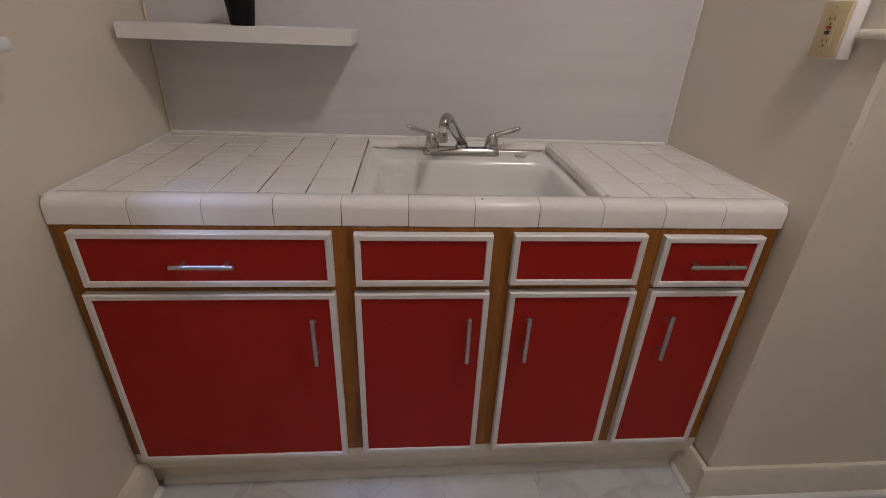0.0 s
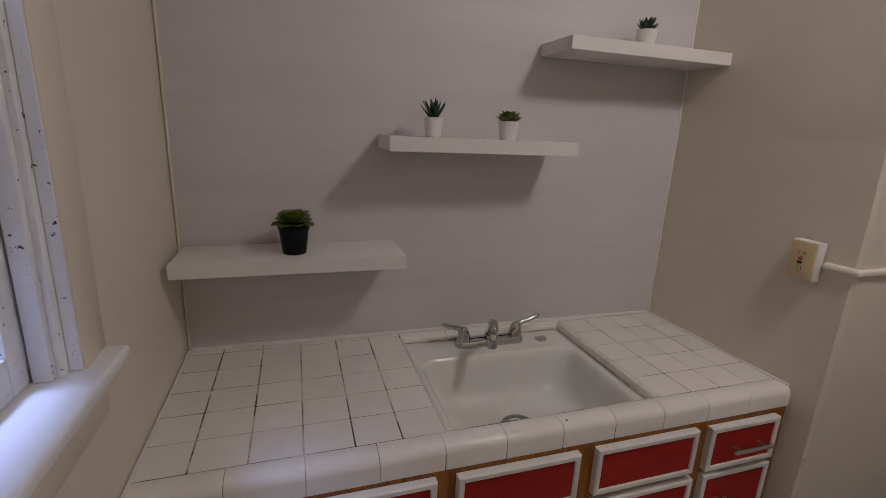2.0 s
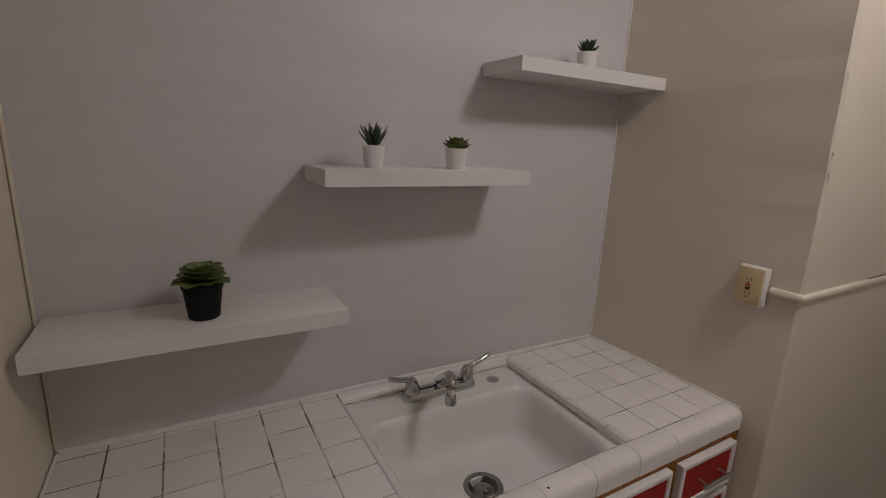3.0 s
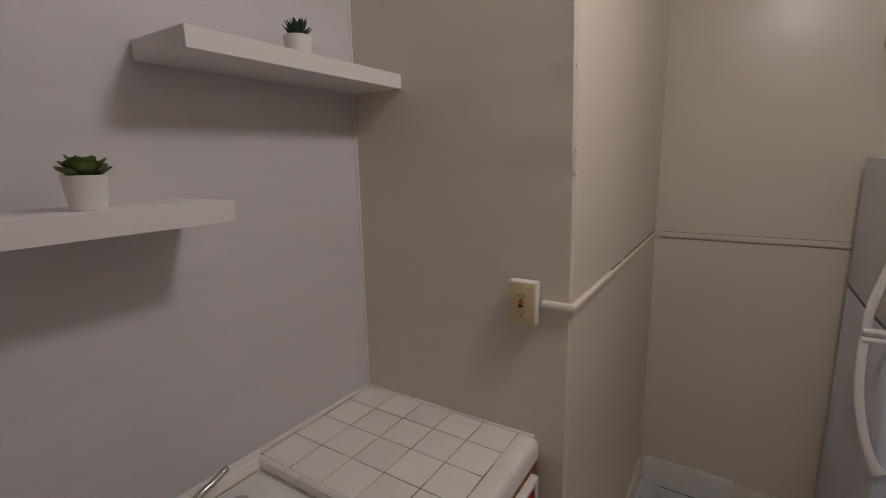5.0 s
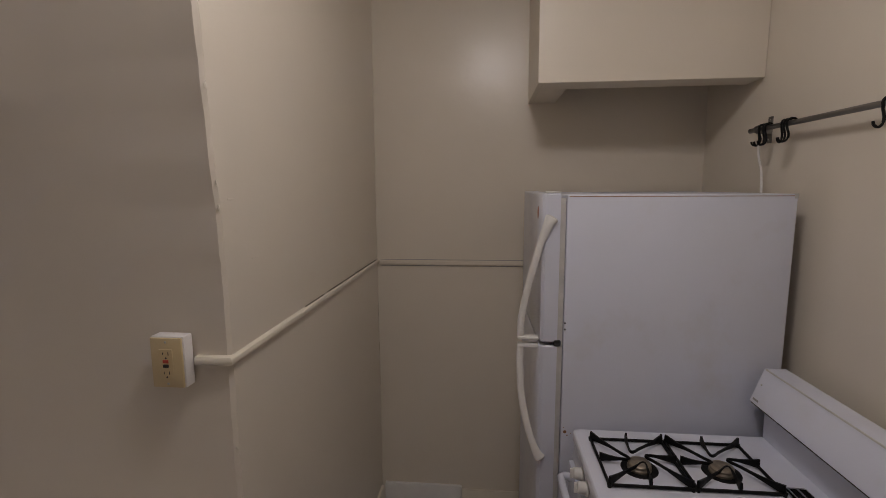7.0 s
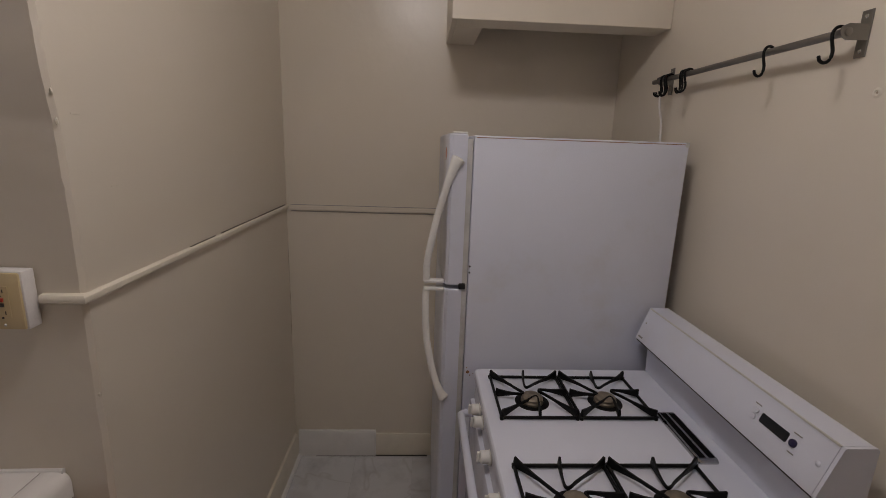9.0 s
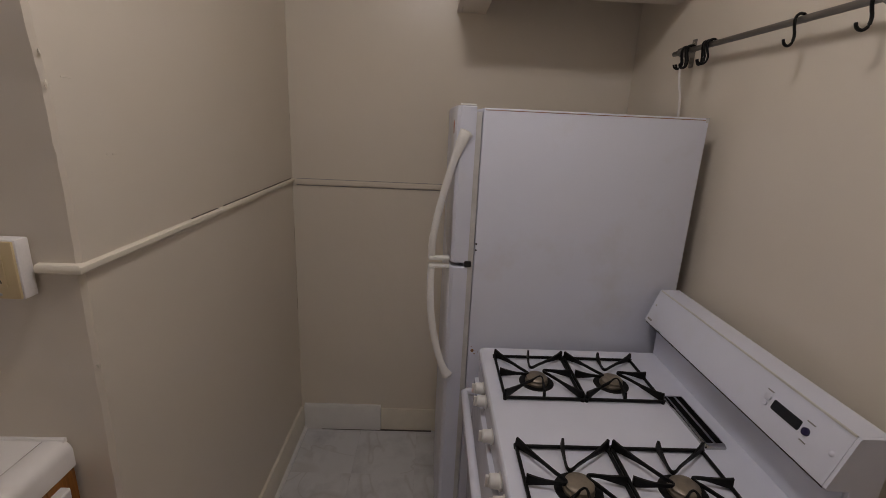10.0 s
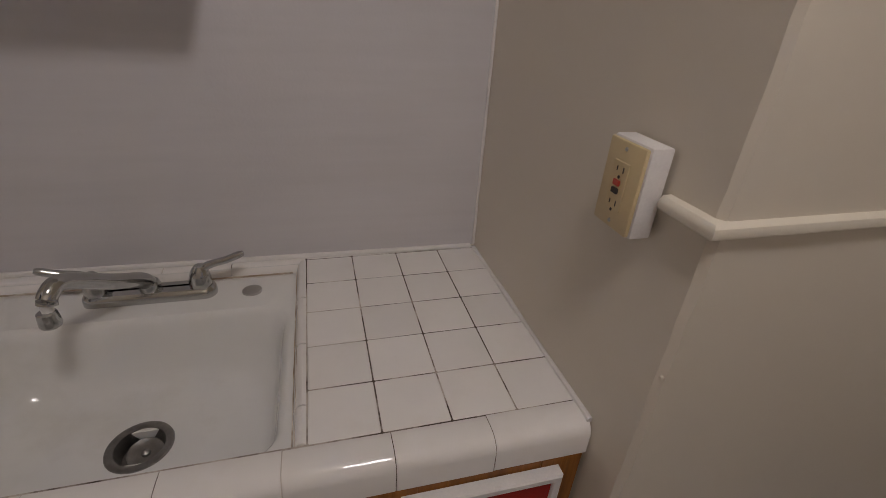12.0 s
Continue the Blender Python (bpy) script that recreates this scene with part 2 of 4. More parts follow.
def tube(bm, pts, radii, n=10, flat=1.0, ref=(0, 0, 1)):
    """A swept round or oval bar through points."""
    pts = [Vector(p) for p in pts]
    if not isinstance(radii, (list, tuple)):
        radii = [radii] * len(pts)
    loops = []
    for i, p in enumerate(pts):
        d = (pts[min(i + 1, len(pts) - 1)] - pts[max(i - 1, 0)]).normalized()
        rf = Vector(ref) if abs(d.dot(Vector(ref))) < 0.95 else Vector((1, 0, 0))
        loops.append(ring(p, radii[i], d, n, radii[i] * flat, rf))
    return loft(bm, loops)


def curve_pts(pts, steps=6):
    """A smooth path through points (Catmull-Rom)."""
    p = [Vector(q) for q in pts]
    p = [p[0] * 2 - p[1]] + p + [p[-1] * 2 - p[-2]]
    out = []
    for i in range(1, len(p) - 2):
        for k in range(steps):
            t = k / steps
            a, b, c, d = p[i - 1:i + 3]
            out.append(0.5 * ((2 * b) + (c - a) * t + (2 * a - 5 * b + 4 * c - d) * t * t + (3 * b - a - 3 * c + d) * t ** 3))
    out.append(p[-2])
    return out


def prism(bm, outline, axis, a, b):
    """An outline of (u, v) drawn out along x, y or z; u, v are the other two axes in order."""
    def at(u, v, w):
        return {"x": (w, u, v), "y": (u, w, v), "z": (u, v, w)}[axis]
    return loft(bm, [[Vector(at(u, v, w)) for u, v in outline] for w in (a, b)])


def rounded(x0, x1, y0, y1, r, z, n=5):
    """A rounded rectangle loop at height z."""
    out = []
    for cx, cy, a in ((x1 - r, y1 - r, 0), (x0 + r, y1 - r, 90), (x0 + r, y0 + r, 180), (x1 - r, y0 + r, 270)):
        for i in range(n + 1):
            t = radians(a + 90 * i / n)
            out.append(Vector((cx + r * math.cos(t), cy + r * math.sin(t), z)))
    return out


# ---- the room ----
CEILING = 2.745
TOP = 0.975                                                        # worktop height
LEFT, RIGHT, SOUTH, NORTH = -1.735, 1.36, -2.24, -0.69             # inner faces of the room
ALC = 0.0                                                          # side face of the sink alcove
WIN = (-1.56, -0.685, 1.288, 2.2)                                   # window opening y0, y1, z0, z1


def back_y(x):
    """The alcove's back wall runs a little out of square."""
    return -x * 0.016


bm = box(bmesh.new(), LEFT - 0.16, RIGHT + 0.15, SOUTH - 0.15, 0.25, -0.12, -0.006)
floor = single("floor", bm, JOINT, "marble-look vinyl tile floor with grey veins", "floor", kind="structure")
single("ceiling", box(bmesh.new(), LEFT - 0.16, RIGHT + 0.15, SOUTH - 0.15, 0.25, CEILING, CEILING + 0.12), CEIL, "plain off-white painted plaster ceiling", "ceiling", kind="structure")

bm = bmesh.new()
box(bm, LEFT - 0.16, LEFT, SOUTH - 0.15, WIN[0], 0, CEILING)
box(bm, LEFT - 0.16, LEFT, WIN[1], 0.25, 0, CEILING)
box(bm, LEFT - 0.16, LEFT, WIN[0], WIN[1], 0, WIN[2] - 0.03)
box(bm, LEFT - 0.16, LEFT, WIN[0], WIN[1], WIN[3], CEILING)
single("wall_west", bm, WALL, "cream painted plaster wall with a window", "wall", kind="structure")
single("wall_south", box(bmesh.new(), LEFT, RIGHT + 0.15, SOUTH - 0.15, SOUTH, 0, CEILING), WALL, "cream painted plaster wall behind the stove", "wall", kind="structure")
single("wall_east", box(bmesh.new(), RIGHT, RIGHT + 0.15, SOUTH, NORTH, 0, CEILING), WALL_GLOSS, "cream glossy painted plaster end wall", "wall", kind="structure")
bm = prism(bmesh.new(), [(LEFT, back_y(LEFT)), (ALC, 0), (ALC, 0.25), (LEFT, 0.25)], "z", 0, CEILING)
single("wall_north", bm, WALL, "cream plaster back wall of the sink alcove", "wall", kind="structure")

# the projecting wall beside the alcove, its corner worn and wavy
bm = bmesh.new()
loops = []
for i in range(146):
    z = CEILING * i / 145
    a = 0.004 * noise.noise((0.3, 1.7, z * 2.1)) + 0.003 * noise.noise((5.1, 0.2, z * 11)) + 0.0022 * noise.noise((2.1, 7.2, z * 43))
    b = 0.004 * noise.noise((8.3, 1.7, z * 2.4)) + 0.003 * noise.noise((1.1, 9.2, z * 13)) + 0.0022 * noise.noise((6.1, 3.2, z * 47))
    k = min(1, max(0, (z - 1.5) / 0.7))
    a += 0.008 - 0.036 * k * k * (3 - 2 * k)
    loops.append([Vector(p) for p in ((RIGHT + 0.15, 0.25, z), (ALC, 0.25, z), (ALC, 0.0, z), (ALC + a * 0.6, NORTH + 0.09, z), (ALC - 0.002 + a, NORTH + 0.008, z), (ALC + 0.001 + a, NORTH + 0.004 + b * 0.3, z),
                                      (ALC + 0.005 + a, NORTH - 0.001 + b, z), (ALC + 0.011 + a, NORTH - 0.001 + b * 0.4, z), (ALC + 0.10, NORTH, z), (RIGHT + 0.15, NORTH, z))])
loft(bm, loops)
pier = single("wall_pier", bm, WALL, "cream plaster wall corner with chipped wavy edge", "wall", kind="structure")
smooth(pier.data, 24)
for z, s in ((2.33, 0.006), (2.18, 0.009), (2.12, 0.005), (1.93, 0.008), (1.74, 0.006), (1.69, 0.009), (1.15, 0.006), (0.78, 0.008), (0.55, 0.005), (0.31, 0.009)):
    k = min(1, max(0, (z - 1.5) / 0.7))
    c = Vector((ALC + 0.008 - 0.036 * k * k * (3 - 2 * k) + 0.001, NORTH + 0.001, z))
    bm = bmesh.new()
    bmesh.ops.create_icosphere(bm, subdivisions=1, radius=1.0)
    for v in bm.verts:
        v.co = c + Vector((v.co.x * 0.0030, v.co.y * 0.0030, v.co.z * s)) * random.uniform(0.75, 1.2)
    part("paint_chip", bm, TRIM, pier, "white chip in the paint")

# whitewashed panelling at the back of the alcove
panel_wall = thing("wall_panelling", (-0.86, 0, TOP), "whitewashed grey wood-look panels behind the sink", "wall panel", kind="structure")
rows = [(0.98, 2.32)]
for z0, z1 in rows:
    bm = prism(bmesh.new(), [(LEFT + 0.004, back_y(LEFT) - 0.001), (-0.004, -0.001), (-0.004, -0.007), (LEFT + 0.004, back_y(LEFT) - 0.007)], "z", z0 + 0.0006, z1 - 0.0006)
    part("panel", bm, PANEL, panel_wall)
corner = bmesh.new()
tube(corner, [(-0.0035, -0.0085, 0.982 + 0.06 * i) for i in range(24)], [0.0038 + 0.0011 * noise.noise((i * 0.7, 0, 0)) for i in range(24)], 8)
part("corner_bead", corner, CAULK, panel_wall, "white caulked corner bead")
corner = bmesh.new()
tube(corner, [(LEFT + 0.005, back_y(LEFT) - 0.008, 0.982 + 0.06 * i) for i in range(24)], [0.0042 + 0.0010 * noise.noise((i * 0.7, 4, 0)) for i in range(24)], 8)
part("corner_bead", corner, WALL, panel_wall, "cream painted corner bead")
top_strip = prism(bmesh.new(), [(LEFT + 0.004, back_y(LEFT) - 0.001), (-0.004, -0.001), (-0.004, -0.016), (LEFT + 0.004, back_y(LEFT) - 0.016)], "z", 2.3205, 2.36)
part("top_moulding", top_strip, EDGE_WHITE, panel_wall, "white top moulding")

# chair rail along the projecting wall, mitred round its corner towards the outlet
RAIL = [(-0.010, 1.3495), (0.008, 1.350), (0.0112, 1.3525), (0.0122, 1.358), (0.0105, 1.3635), (0.006, 1.3668), (-0.010, 1.3680)]
bm = loft(bmesh.new(), [[Vector((RIGHT, NORTH - d, z)) for d, z in RAIL], [Vector((ALC - d * 0.8, NORTH - d, z)) for d, z in RAIL], [Vector((ALC - d * 0.8, -0.6155, z)) for d, z in RAIL]])
single("chair_rail", bm, TRIM, "cream painted wooden chair rail with gloss paint", "chair rail", kind="structure")
bm = prism(bmesh.new(), [(SOUTH + 0.02, 1.338), (NORTH - 0.022, 1.338), (NORTH - 0.022, 1.366), (SOUTH + 0.02, 1.366)], "x", RIGHT - 0.004, RIGHT + 0.001)
prism(bm, [(SOUTH + 0.02, 1.343), (NORTH - 0.022, 1.343), (NORTH - 0.022, 1.360), (SOUTH + 0.02, 1.360)], "x", RIGHT - 0.010, RIGHT - 0.003)
flat_rail = single("chair_rail", bm, WALL, "flat cream chair rail on the end wall", "chair rail", kind="structure")
# grey strips paint the rail's shadow lines, together with dirt, along both edges
for z in (1.3372, 1.3662):
    part("dirt_line", box(bmesh.new(), RIGHT - 0.0035, RIGHT - 0.0002, -1.95, NORTH - 0.022, z - 0.0018, z + 0.0018), PRINT, flat_rail, "dark line of dirt and painted shadow")
for x, z, w, h in ((0.0475, 1.705, 0.012, 0.002), (0.15, 1.563, 0.010, 0.0012), (0.128, 1.564, 0.006, 0.0018), (0.021, 0.30, 0.004, 0.008)):
    part("scratch", box(bmesh.new(), x - w, x + w, NORTH - 0.0010, NORTH + 0.003, z - h, z + h, 0.0005, 1), WALL, pier, "small raised paint scratch")

for z0, z1, w in ((0.70, 0.83, 0.0012), (0.86, 0.93, 0.0018), (0.95, 1.18, 0.0010), (1.62, 1.66, 0.0012)):
    part("crack", box(bmesh.new(), RIGHT - 0.004, RIGHT - 0.004 + 2 * w, NORTH - 0.0012, NORTH + 0.003, z0, z1), GRIME, pier, "thin dark crack in the corner")
for x0, x1, h in ((0.42, 0.58, 0.0009), (0.62, 0.95, 0.0014), (0.97, 1.33, 0.0020)):
    part("gap", box(bmesh.new(), x0, x1, NORTH - 0.0036, NORTH + 0.002, 1.3668, 1.3676 + h), SLOT, pier, "dark gap above the chair rail")

# baseboards
def baseboard(axis, a, b, face, sign, top, thick, mat, label, shoe=True):
    """A board along x or y against the face, standing out towards sign."""
    f = face
    outline = [(f - sign * 0.001, 0.0), (f + sign * thick, 0.0), (f + sign * thick, top - 0.012), (f + sign * (thick - 0.006), top), (f - sign * 0.001, top)]
    root = thing("baseboard", (0, 0, 0), label, "baseboard", kind="structure")
    part("board", prism(bmesh.new(), outline, axis, a, b), mat, root)
    if shoe:
        o = f + sign * thick
        part("shoe_moulding", prism(bmesh.new(), [(o, 0.0), (o + sign * 0.014, 0.0), (o + sign * 0.013, 0.009), (o + sign * 0.006, 0.016), (o, 0.018)], axis, a, b), BASE_WHITE, root)
    return root


baseboard("x", ALC - 0.018, RIGHT - 0.02, NORTH, -1, 0.135, 0.018, TRIM, "cream painted baseboard with narrow shoe moulding")
baseboard("y", NORTH + 0.0005, -0.566, ALC, -1, 0.135, 0.018, TRIM, "short cream baseboard return beside the cabinet")
baseboard("y", -1.12, NORTH - 0.019, RIGHT, -1, 0.148, 0.022, BASE_WHITE, "newer white patched length of baseboard", False)
baseboard("y", SOUTH, -1.1215, RIGHT, -1, 0.128, 0.015, TRIM, "older cream length of baseboard", False)
baseboard("y", SOUTH, -0.60, LEFT, 1, 0.135, 0.03, TRIM, "cream painted baseboard under the window")
baseboard("x", LEFT + 0.032, -0.22, SOUTH, 1, 0.135, 0.018, TRIM, "cream painted baseboard behind the room")

gap = bmesh.new()
box(gap, RIGHT - 0.0245, RIGHT - 0.0005, -1.40, -0.80, 0.0, 0.0022)
single("floor_gap", gap, SLOT, "dark gap between baseboard and floor", "gap", kind="structure")

# window
win = thing("window_1", (LEFT - 0.08, (WIN[0] + WIN[1]) / 2, WIN[2]), "white painted sash window with chipped paint", "window", kind="structure")
y0, y1, z0, z1 = WIN
part("casing", box(bmesh.new(), LEFT - 0.001, LEFT + 0.020, y1, y1 + 0.085, z0, z1 + 0.085, 0.004), WALL, win, "cream painted casing")
part("casing", box(bmesh.new(), LEFT - 0.001, LEFT + 0.020, y0 - 0.085, y0, z0, z1 + 0.085, 0.004), WALL, win, "cream painted casing")
for ya, yb in ((y0 + 0.0005, y0 + 0.005), (y1 - 0.005, y1 - 0.0005)):
    part("inner_edge", box(bmesh.new(), LEFT - 0.0003, LEFT + 0.0185, ya, yb, z0 + 0.0065, z1 - 0.001, 0.0015, 1), SASH, win, "white inner edge of the casing")
part("casing", box(bmesh.new(), LEFT - 0.001, LEFT + 0.022, y0, y1, z1, z1 + 0.085, 0.004), WALL, win, "cream painted casing")
part("window_sill", box(bmesh.new(), LEFT - 0.17, LEFT + 0.056, y0 - 0.09, y1 + 0.086, z0 - 0.020, z0 + 0.006, 0.009, 3), STOOL, win, "glossy white window stool")
part("apron", box(bmesh.new(), LEFT - 0.001, LEFT + 0.018, y0 - 0.07, y1 + 0.07, z0 - 0.112, z0 - 0.0205, 0.004), WALL, win, "cream painted apron")
for ya, yb, s in ((y0, y0 + 0.02, 1), (y1 - 0.02, y1, -1)):
    part("jamb", box(bmesh.new(), LEFT - 0.159, LEFT - 0.0005, ya, yb, z0 + 0.006, z1), SASH, win, "white jamb with chipped paint")
    inner = yb if s > 0 else ya
    for xa, xb in ((LEFT - 0.034, LEFT - 0.008), (LEFT - 0.088, LEFT - 0.076)):
        part("stop", box(bmesh.new(), xa, xb, min(inner, inner + s * 0.014), max(inner, inner + s * 0.014), z0 + 0.006, z1 - 0.02, 0.003), SASH, win)
part("head", box(bmesh.new(), LEFT - 0.159, LEFT - 0.0005, y0 + 0.02, y1 - 0.02, z1 - 0.02, z1), SASH, win)
for name, x, za, zb in (("lower_sash", LEFT - 0.072, z0 + 0.007, 1.76), ("upper_sash", LEFT - 0.124, 1.73, z1 - 0.02)):
    sash = part(name, box(box(box(box(bmesh.new(), x, x + 0.034, y0 + 0.022, y0 + 0.07, za, zb, 0.003), x, x + 0.034, y1 - 0.07, y1 - 0.022, za, zb, 0.003),
                              x, x + 0.034, y0 + 0.07, y1 - 0.07, za, za + 0.06, 0.003), x, x + 0.034, y0 + 0.07, y1 - 0.07, zb - 0.04, zb, 0.003), SASH, win, "white chipped sash frame")
    pane = part("pane", box(bmesh.new(), x + 0.014, x + 0.018, y0 + 0.068, y1 - 0.068, za + 0.058, zb - 0.038), GLASS, sash, "clear glass")
    pane.visible_shadow = False
single("backdrop", box(bmesh.new(), LEFT - 2.6, LEFT - 2.4, -5, 3, -4, 3.4), OUTSIDE, "pale rendered wall across the light well", "wall", kind="structure")

# ceiling lamp
lamp = thing("ceiling_lamp", (LAMP_AT[0], LAMP_AT[1], CEILING), "round white glass ceiling lamp, lit", "ceiling lamp")
part("base_plate", spun(bmesh.new(), (*LAMP_AT, CEILING), (0, 0, -1), [(0, 0.150), (0.016, 0.150), (0.022, 0.146), (0.024, 0.136)], 40), ENAMEL, lamp, "white metal ceiling pan")
part("shade", spun(bmesh.new(), (*LAMP_AT, CEILING - 0.0245), (0, 0, -1), [(0.0, 0.134), (0.020, 0.138), (0.042, 0.132), (0.068, 0.112), (0.087, 0.080), (0.098, 0.040), (0.101, 0.008)], 40), LAMP_GLASS, lamp, "lit shallow opal glass shade")
part("finial", spun(bmesh.new(), (*LAMP_AT, CEILING - 0.1258), (0, 0, -1), [(0, 0.010), (0.006, 0.010), (0.014, 0.006), (0.018, 0.002)], 16), STEEL, lamp, "small steel finial")


# ---- base cabinet ----
FRONT = -0.611                                                     # face frame front
cab = thing("base_cabinet", (-0.865, -0.33, 0), "stained wood sink cabinet with red panels and white trim", "cabinet")
bm = bmesh.new()
box(bm, LEFT + 0.003, LEFT + 0.02, FRONT + 0.02, -0.02, 0.115, 0.905)
box(bm, -0.02, -0.003, FRONT + 0.02, -0.02, 0.115, 0.905)
box(bm, LEFT + 0.02, -0.02, FRONT + 0.02, -0.02, 0.115, 0.13)
box(bm, LEFT + 0.02, -0.02, -0.036, -0.02, 0.13, 0.905)
part("carcass", bm, WOOD, cab)
for x0, x1 in ((LEFT + 0.003, -1.66), (-1.135, -1.035), (-0.755, -0.655), (-0.372, -0.278), (-0.075, -0.003)):
    part("stile", box(bmesh.new(), x0, x1, FRONT, FRONT + 0.0195, 0.175, 0.912, 0.001, 1), WOOD, cab, "orange-brown stained stile")
for x0, x1 in ((-1.66, -1.135), (-1.035, -0.755), (-0.655, -0.372), (-0.278, -0.075)):
    for za, zb in ((0.885, 0.912), (0.72, 0.785)):
        part("rail", box(bmesh.new(), x0 + 0.0004, x1 - 0.0004, FRONT + 0.0008, FRONT + 0.0195, za, zb, 0.001, 1), WOOD, cab)
part("bottom_rail", box(bmesh.new(), LEFT + 0.003, -0.003, FRONT + 0.002, FRONT + 0.0205, 0.112, 0.1745, 0.002), TRIM, cab, "cream painted bottom rail")
part("toe_kick", box(bmesh.new(), LEFT + 0.003, -0.003, -0.566, -0.548, 0.0, 0.1115, 0.001, 1), TRIM, cab, "cream toe kick board")
part("toe_moulding", prism(bmesh.new(), [(-0.5665, 0.0), (-0.582, 0.0), (-0.582, 0.012), (-0.575, 0.022), (-0.5665, 0.026)], "x", LEFT + 0.034, -0.034), BASE_WHITE, cab, "white shoe moulding")


def bar_pull(parent, c, along):
    """A round bar pull on two short posts."""
    c, along = Vector(c), Vector(along)
    h = part("handle", spun(bmesh.new(), c - along * 0.071, along, [(0, 0.0045), (0.0008, 0.0058), (0.1412, 0.0058), (0.142, 0.0045)], 14), STEEL, parent, "brushed steel bar handle")
    for s in (-0.048, 0.048):
        q = c + along * s
        part("post", spun(bmesh.new(), (q.x, q.y, q.z), (0, 1, 0), [(0, 0.0042), (0.029, 0.0042)], 10), STEEL, h)


def front(name, x0, x1, z0, z1, label, pull=None):
    """A slab front faced in red, edged with four mitred white mouldings."""
    f, w = -0.6335, 0.0158
    ob = part(name, box(bmesh.new(), x0 + 0.004, x1 - 0.004, -0.6275, FRONT - 0.0006, z0 + 0.004, z1 - 0.004), RED, cab, label)
    for a, b, c, d, axis in ((x0, x1, z1, z1 - w, "h"), (x0, x1, z0, z0 + w, "h"), (z0, z1, x0, x0 + w, "v"), (z0, z1, x1, x1 - w, "v")):
        bm = bmesh.new()
        loops = []
        s = 1 if d > c else -1
        for e, t in ((a, 1), (b, -1)):
            prof = [(c, FRONT - 0.001), (c, f + 0.003), (c + s * 0.003, f), (d - s * 0.002, f + 0.0006), (d, f + 0.003), (d, -0.627), (c + s * 0.0045, -0.6268), (c + s * 0.0045, FRONT - 0.001)]
            loops.append([Vector((e + t * abs(q - c), y, q)) if axis == "h" else Vector((q, y, e + t * abs(q - c))) for q, y in prof])
        loft(bm, loops)
        part("trim", bm, EDGE_WHITE, ob)
    if pull:
        bar_pull(ob, pull[:3], pull[3])
    return ob


X, Z = (1, 0, 0), (0, 0, 1)
front("drawer", -1.688, -1.111, 0.761, 0.903, "wide red drawer front with white trim", (-1.399, -0.662, 0.831, X))
front("false_front", -1.060, -0.731, 0.761, 0.901, "red false drawer front with white trim")
front("false_front", -0.680, -0.350, 0.763, 0.902, "red false drawer front with white trim")
front("drawer", -0.304, -0.045, 0.757, 0.898, "narrow red drawer front with white trim", (-0.170, -0.662, 0.831, X))
front("door", -1.700, -1.112, 0.168, 0.740, "wide red cabinet door with white trim", (-1.167, -0.662, 0.614, Z))
front("door", -1.065, -0.727, 0.174, 0.740, "red cabinet door with white trim", (-0.778, -0.662, 0.614, Z))
front("door", -0.676, -0.342, 0.177, 0.742, "red cabinet door with white trim", (-0.624, -0.662, 0.614, Z))
front("door", -0.303, -0.047, 0.183, 0.743, "narrow red cabinet door with white trim", (-0.245, -0.662, 0.614, Z))

# ---- tiled worktop ----
SX0, SX1, SY0, SY1 = -1.069, -0.434, -0.556, -0.020                # cut-out for the sink
SINK = 0.943                                                       # sink rim height
worktop = thing("worktop", (-0.865, -0.3, 0.91), "white square-tiled worktop with dark grout lines", "worktop")
bm = bmesh.new()
SLAB = TOP - 0.0013
for x0, x1, ya, yb in ((LEFT + 0.002, SX0 - 0.003, -0.57, 0.03), (SX1 + 0.003, -0.002, -0.57, -0.001), (SX0 - 0.003, SX1 + 0.003, -0.57, SY0 + 0.003), (SX0 - 0.003, SX1 + 0.003, SY1 + 0.002, -0.001)):
    box(bm, x0, x1, ya, min(yb, back_y(x1) - 0.001), 0.9125, SLAB)
part("substrate", bm, GROUT, worktop, "dark stained grout bed")


def tile_mesh(wx, wy, h=0.008, r=0.0022, skew=0.0):
    bm = bmesh.new()
    l = [rounded(-wx / 2 + o, wx / 2 - o, -wy / 2 + o, wy / 2 - o, 0.0025, z, 2) for o, z in ((0, 0), (0, h - r), (r * 0.3, h - r * 0.3), (r, h))]
    loft(bm, l, close_start=False)
    me = finish("tile", bm, TILE)
    for p in me.polygons:
        p.use_smooth = False
    return me


made = {}


def tile(x0, x1, ya, yb, parent, top=TOP, name="tile", gap=(0.0021, 0.0021)):
    wx, wy = round(x1 - x0 - gap[0], 4), round(yb - ya - gap[1], 4)
    if wx < 0.008 or wy < 0.008:
        return
    key = (wx, wy)
    if key not in made:
        made[key] = tile_mesh(wx, wy)
    ob = new(name, made[key])
    ob.parent = parent
    ob.location = Vector(((x0 + x1) / 2, (ya + yb) / 2, top - 0.008 + random.uniform(-0.0005, 0.0004))) - world_at(parent)
    ob.rotation_euler = (random.uniform(-0.003, 0.003), random.uniform(-0.003, 0.003), random.uniform(-0.004, 0.004))
    return ob


row_y = [-0.555, -0.447, -0.339, -0.231, -0.122, -0.014]
left_x = [LEFT + 0.002, -1.630, -1.513, -1.399, -1.286, -1.176, SX0]
right_x = [SX1 + 0.002, -0.323, -0.213, -0.104, -0.0005]
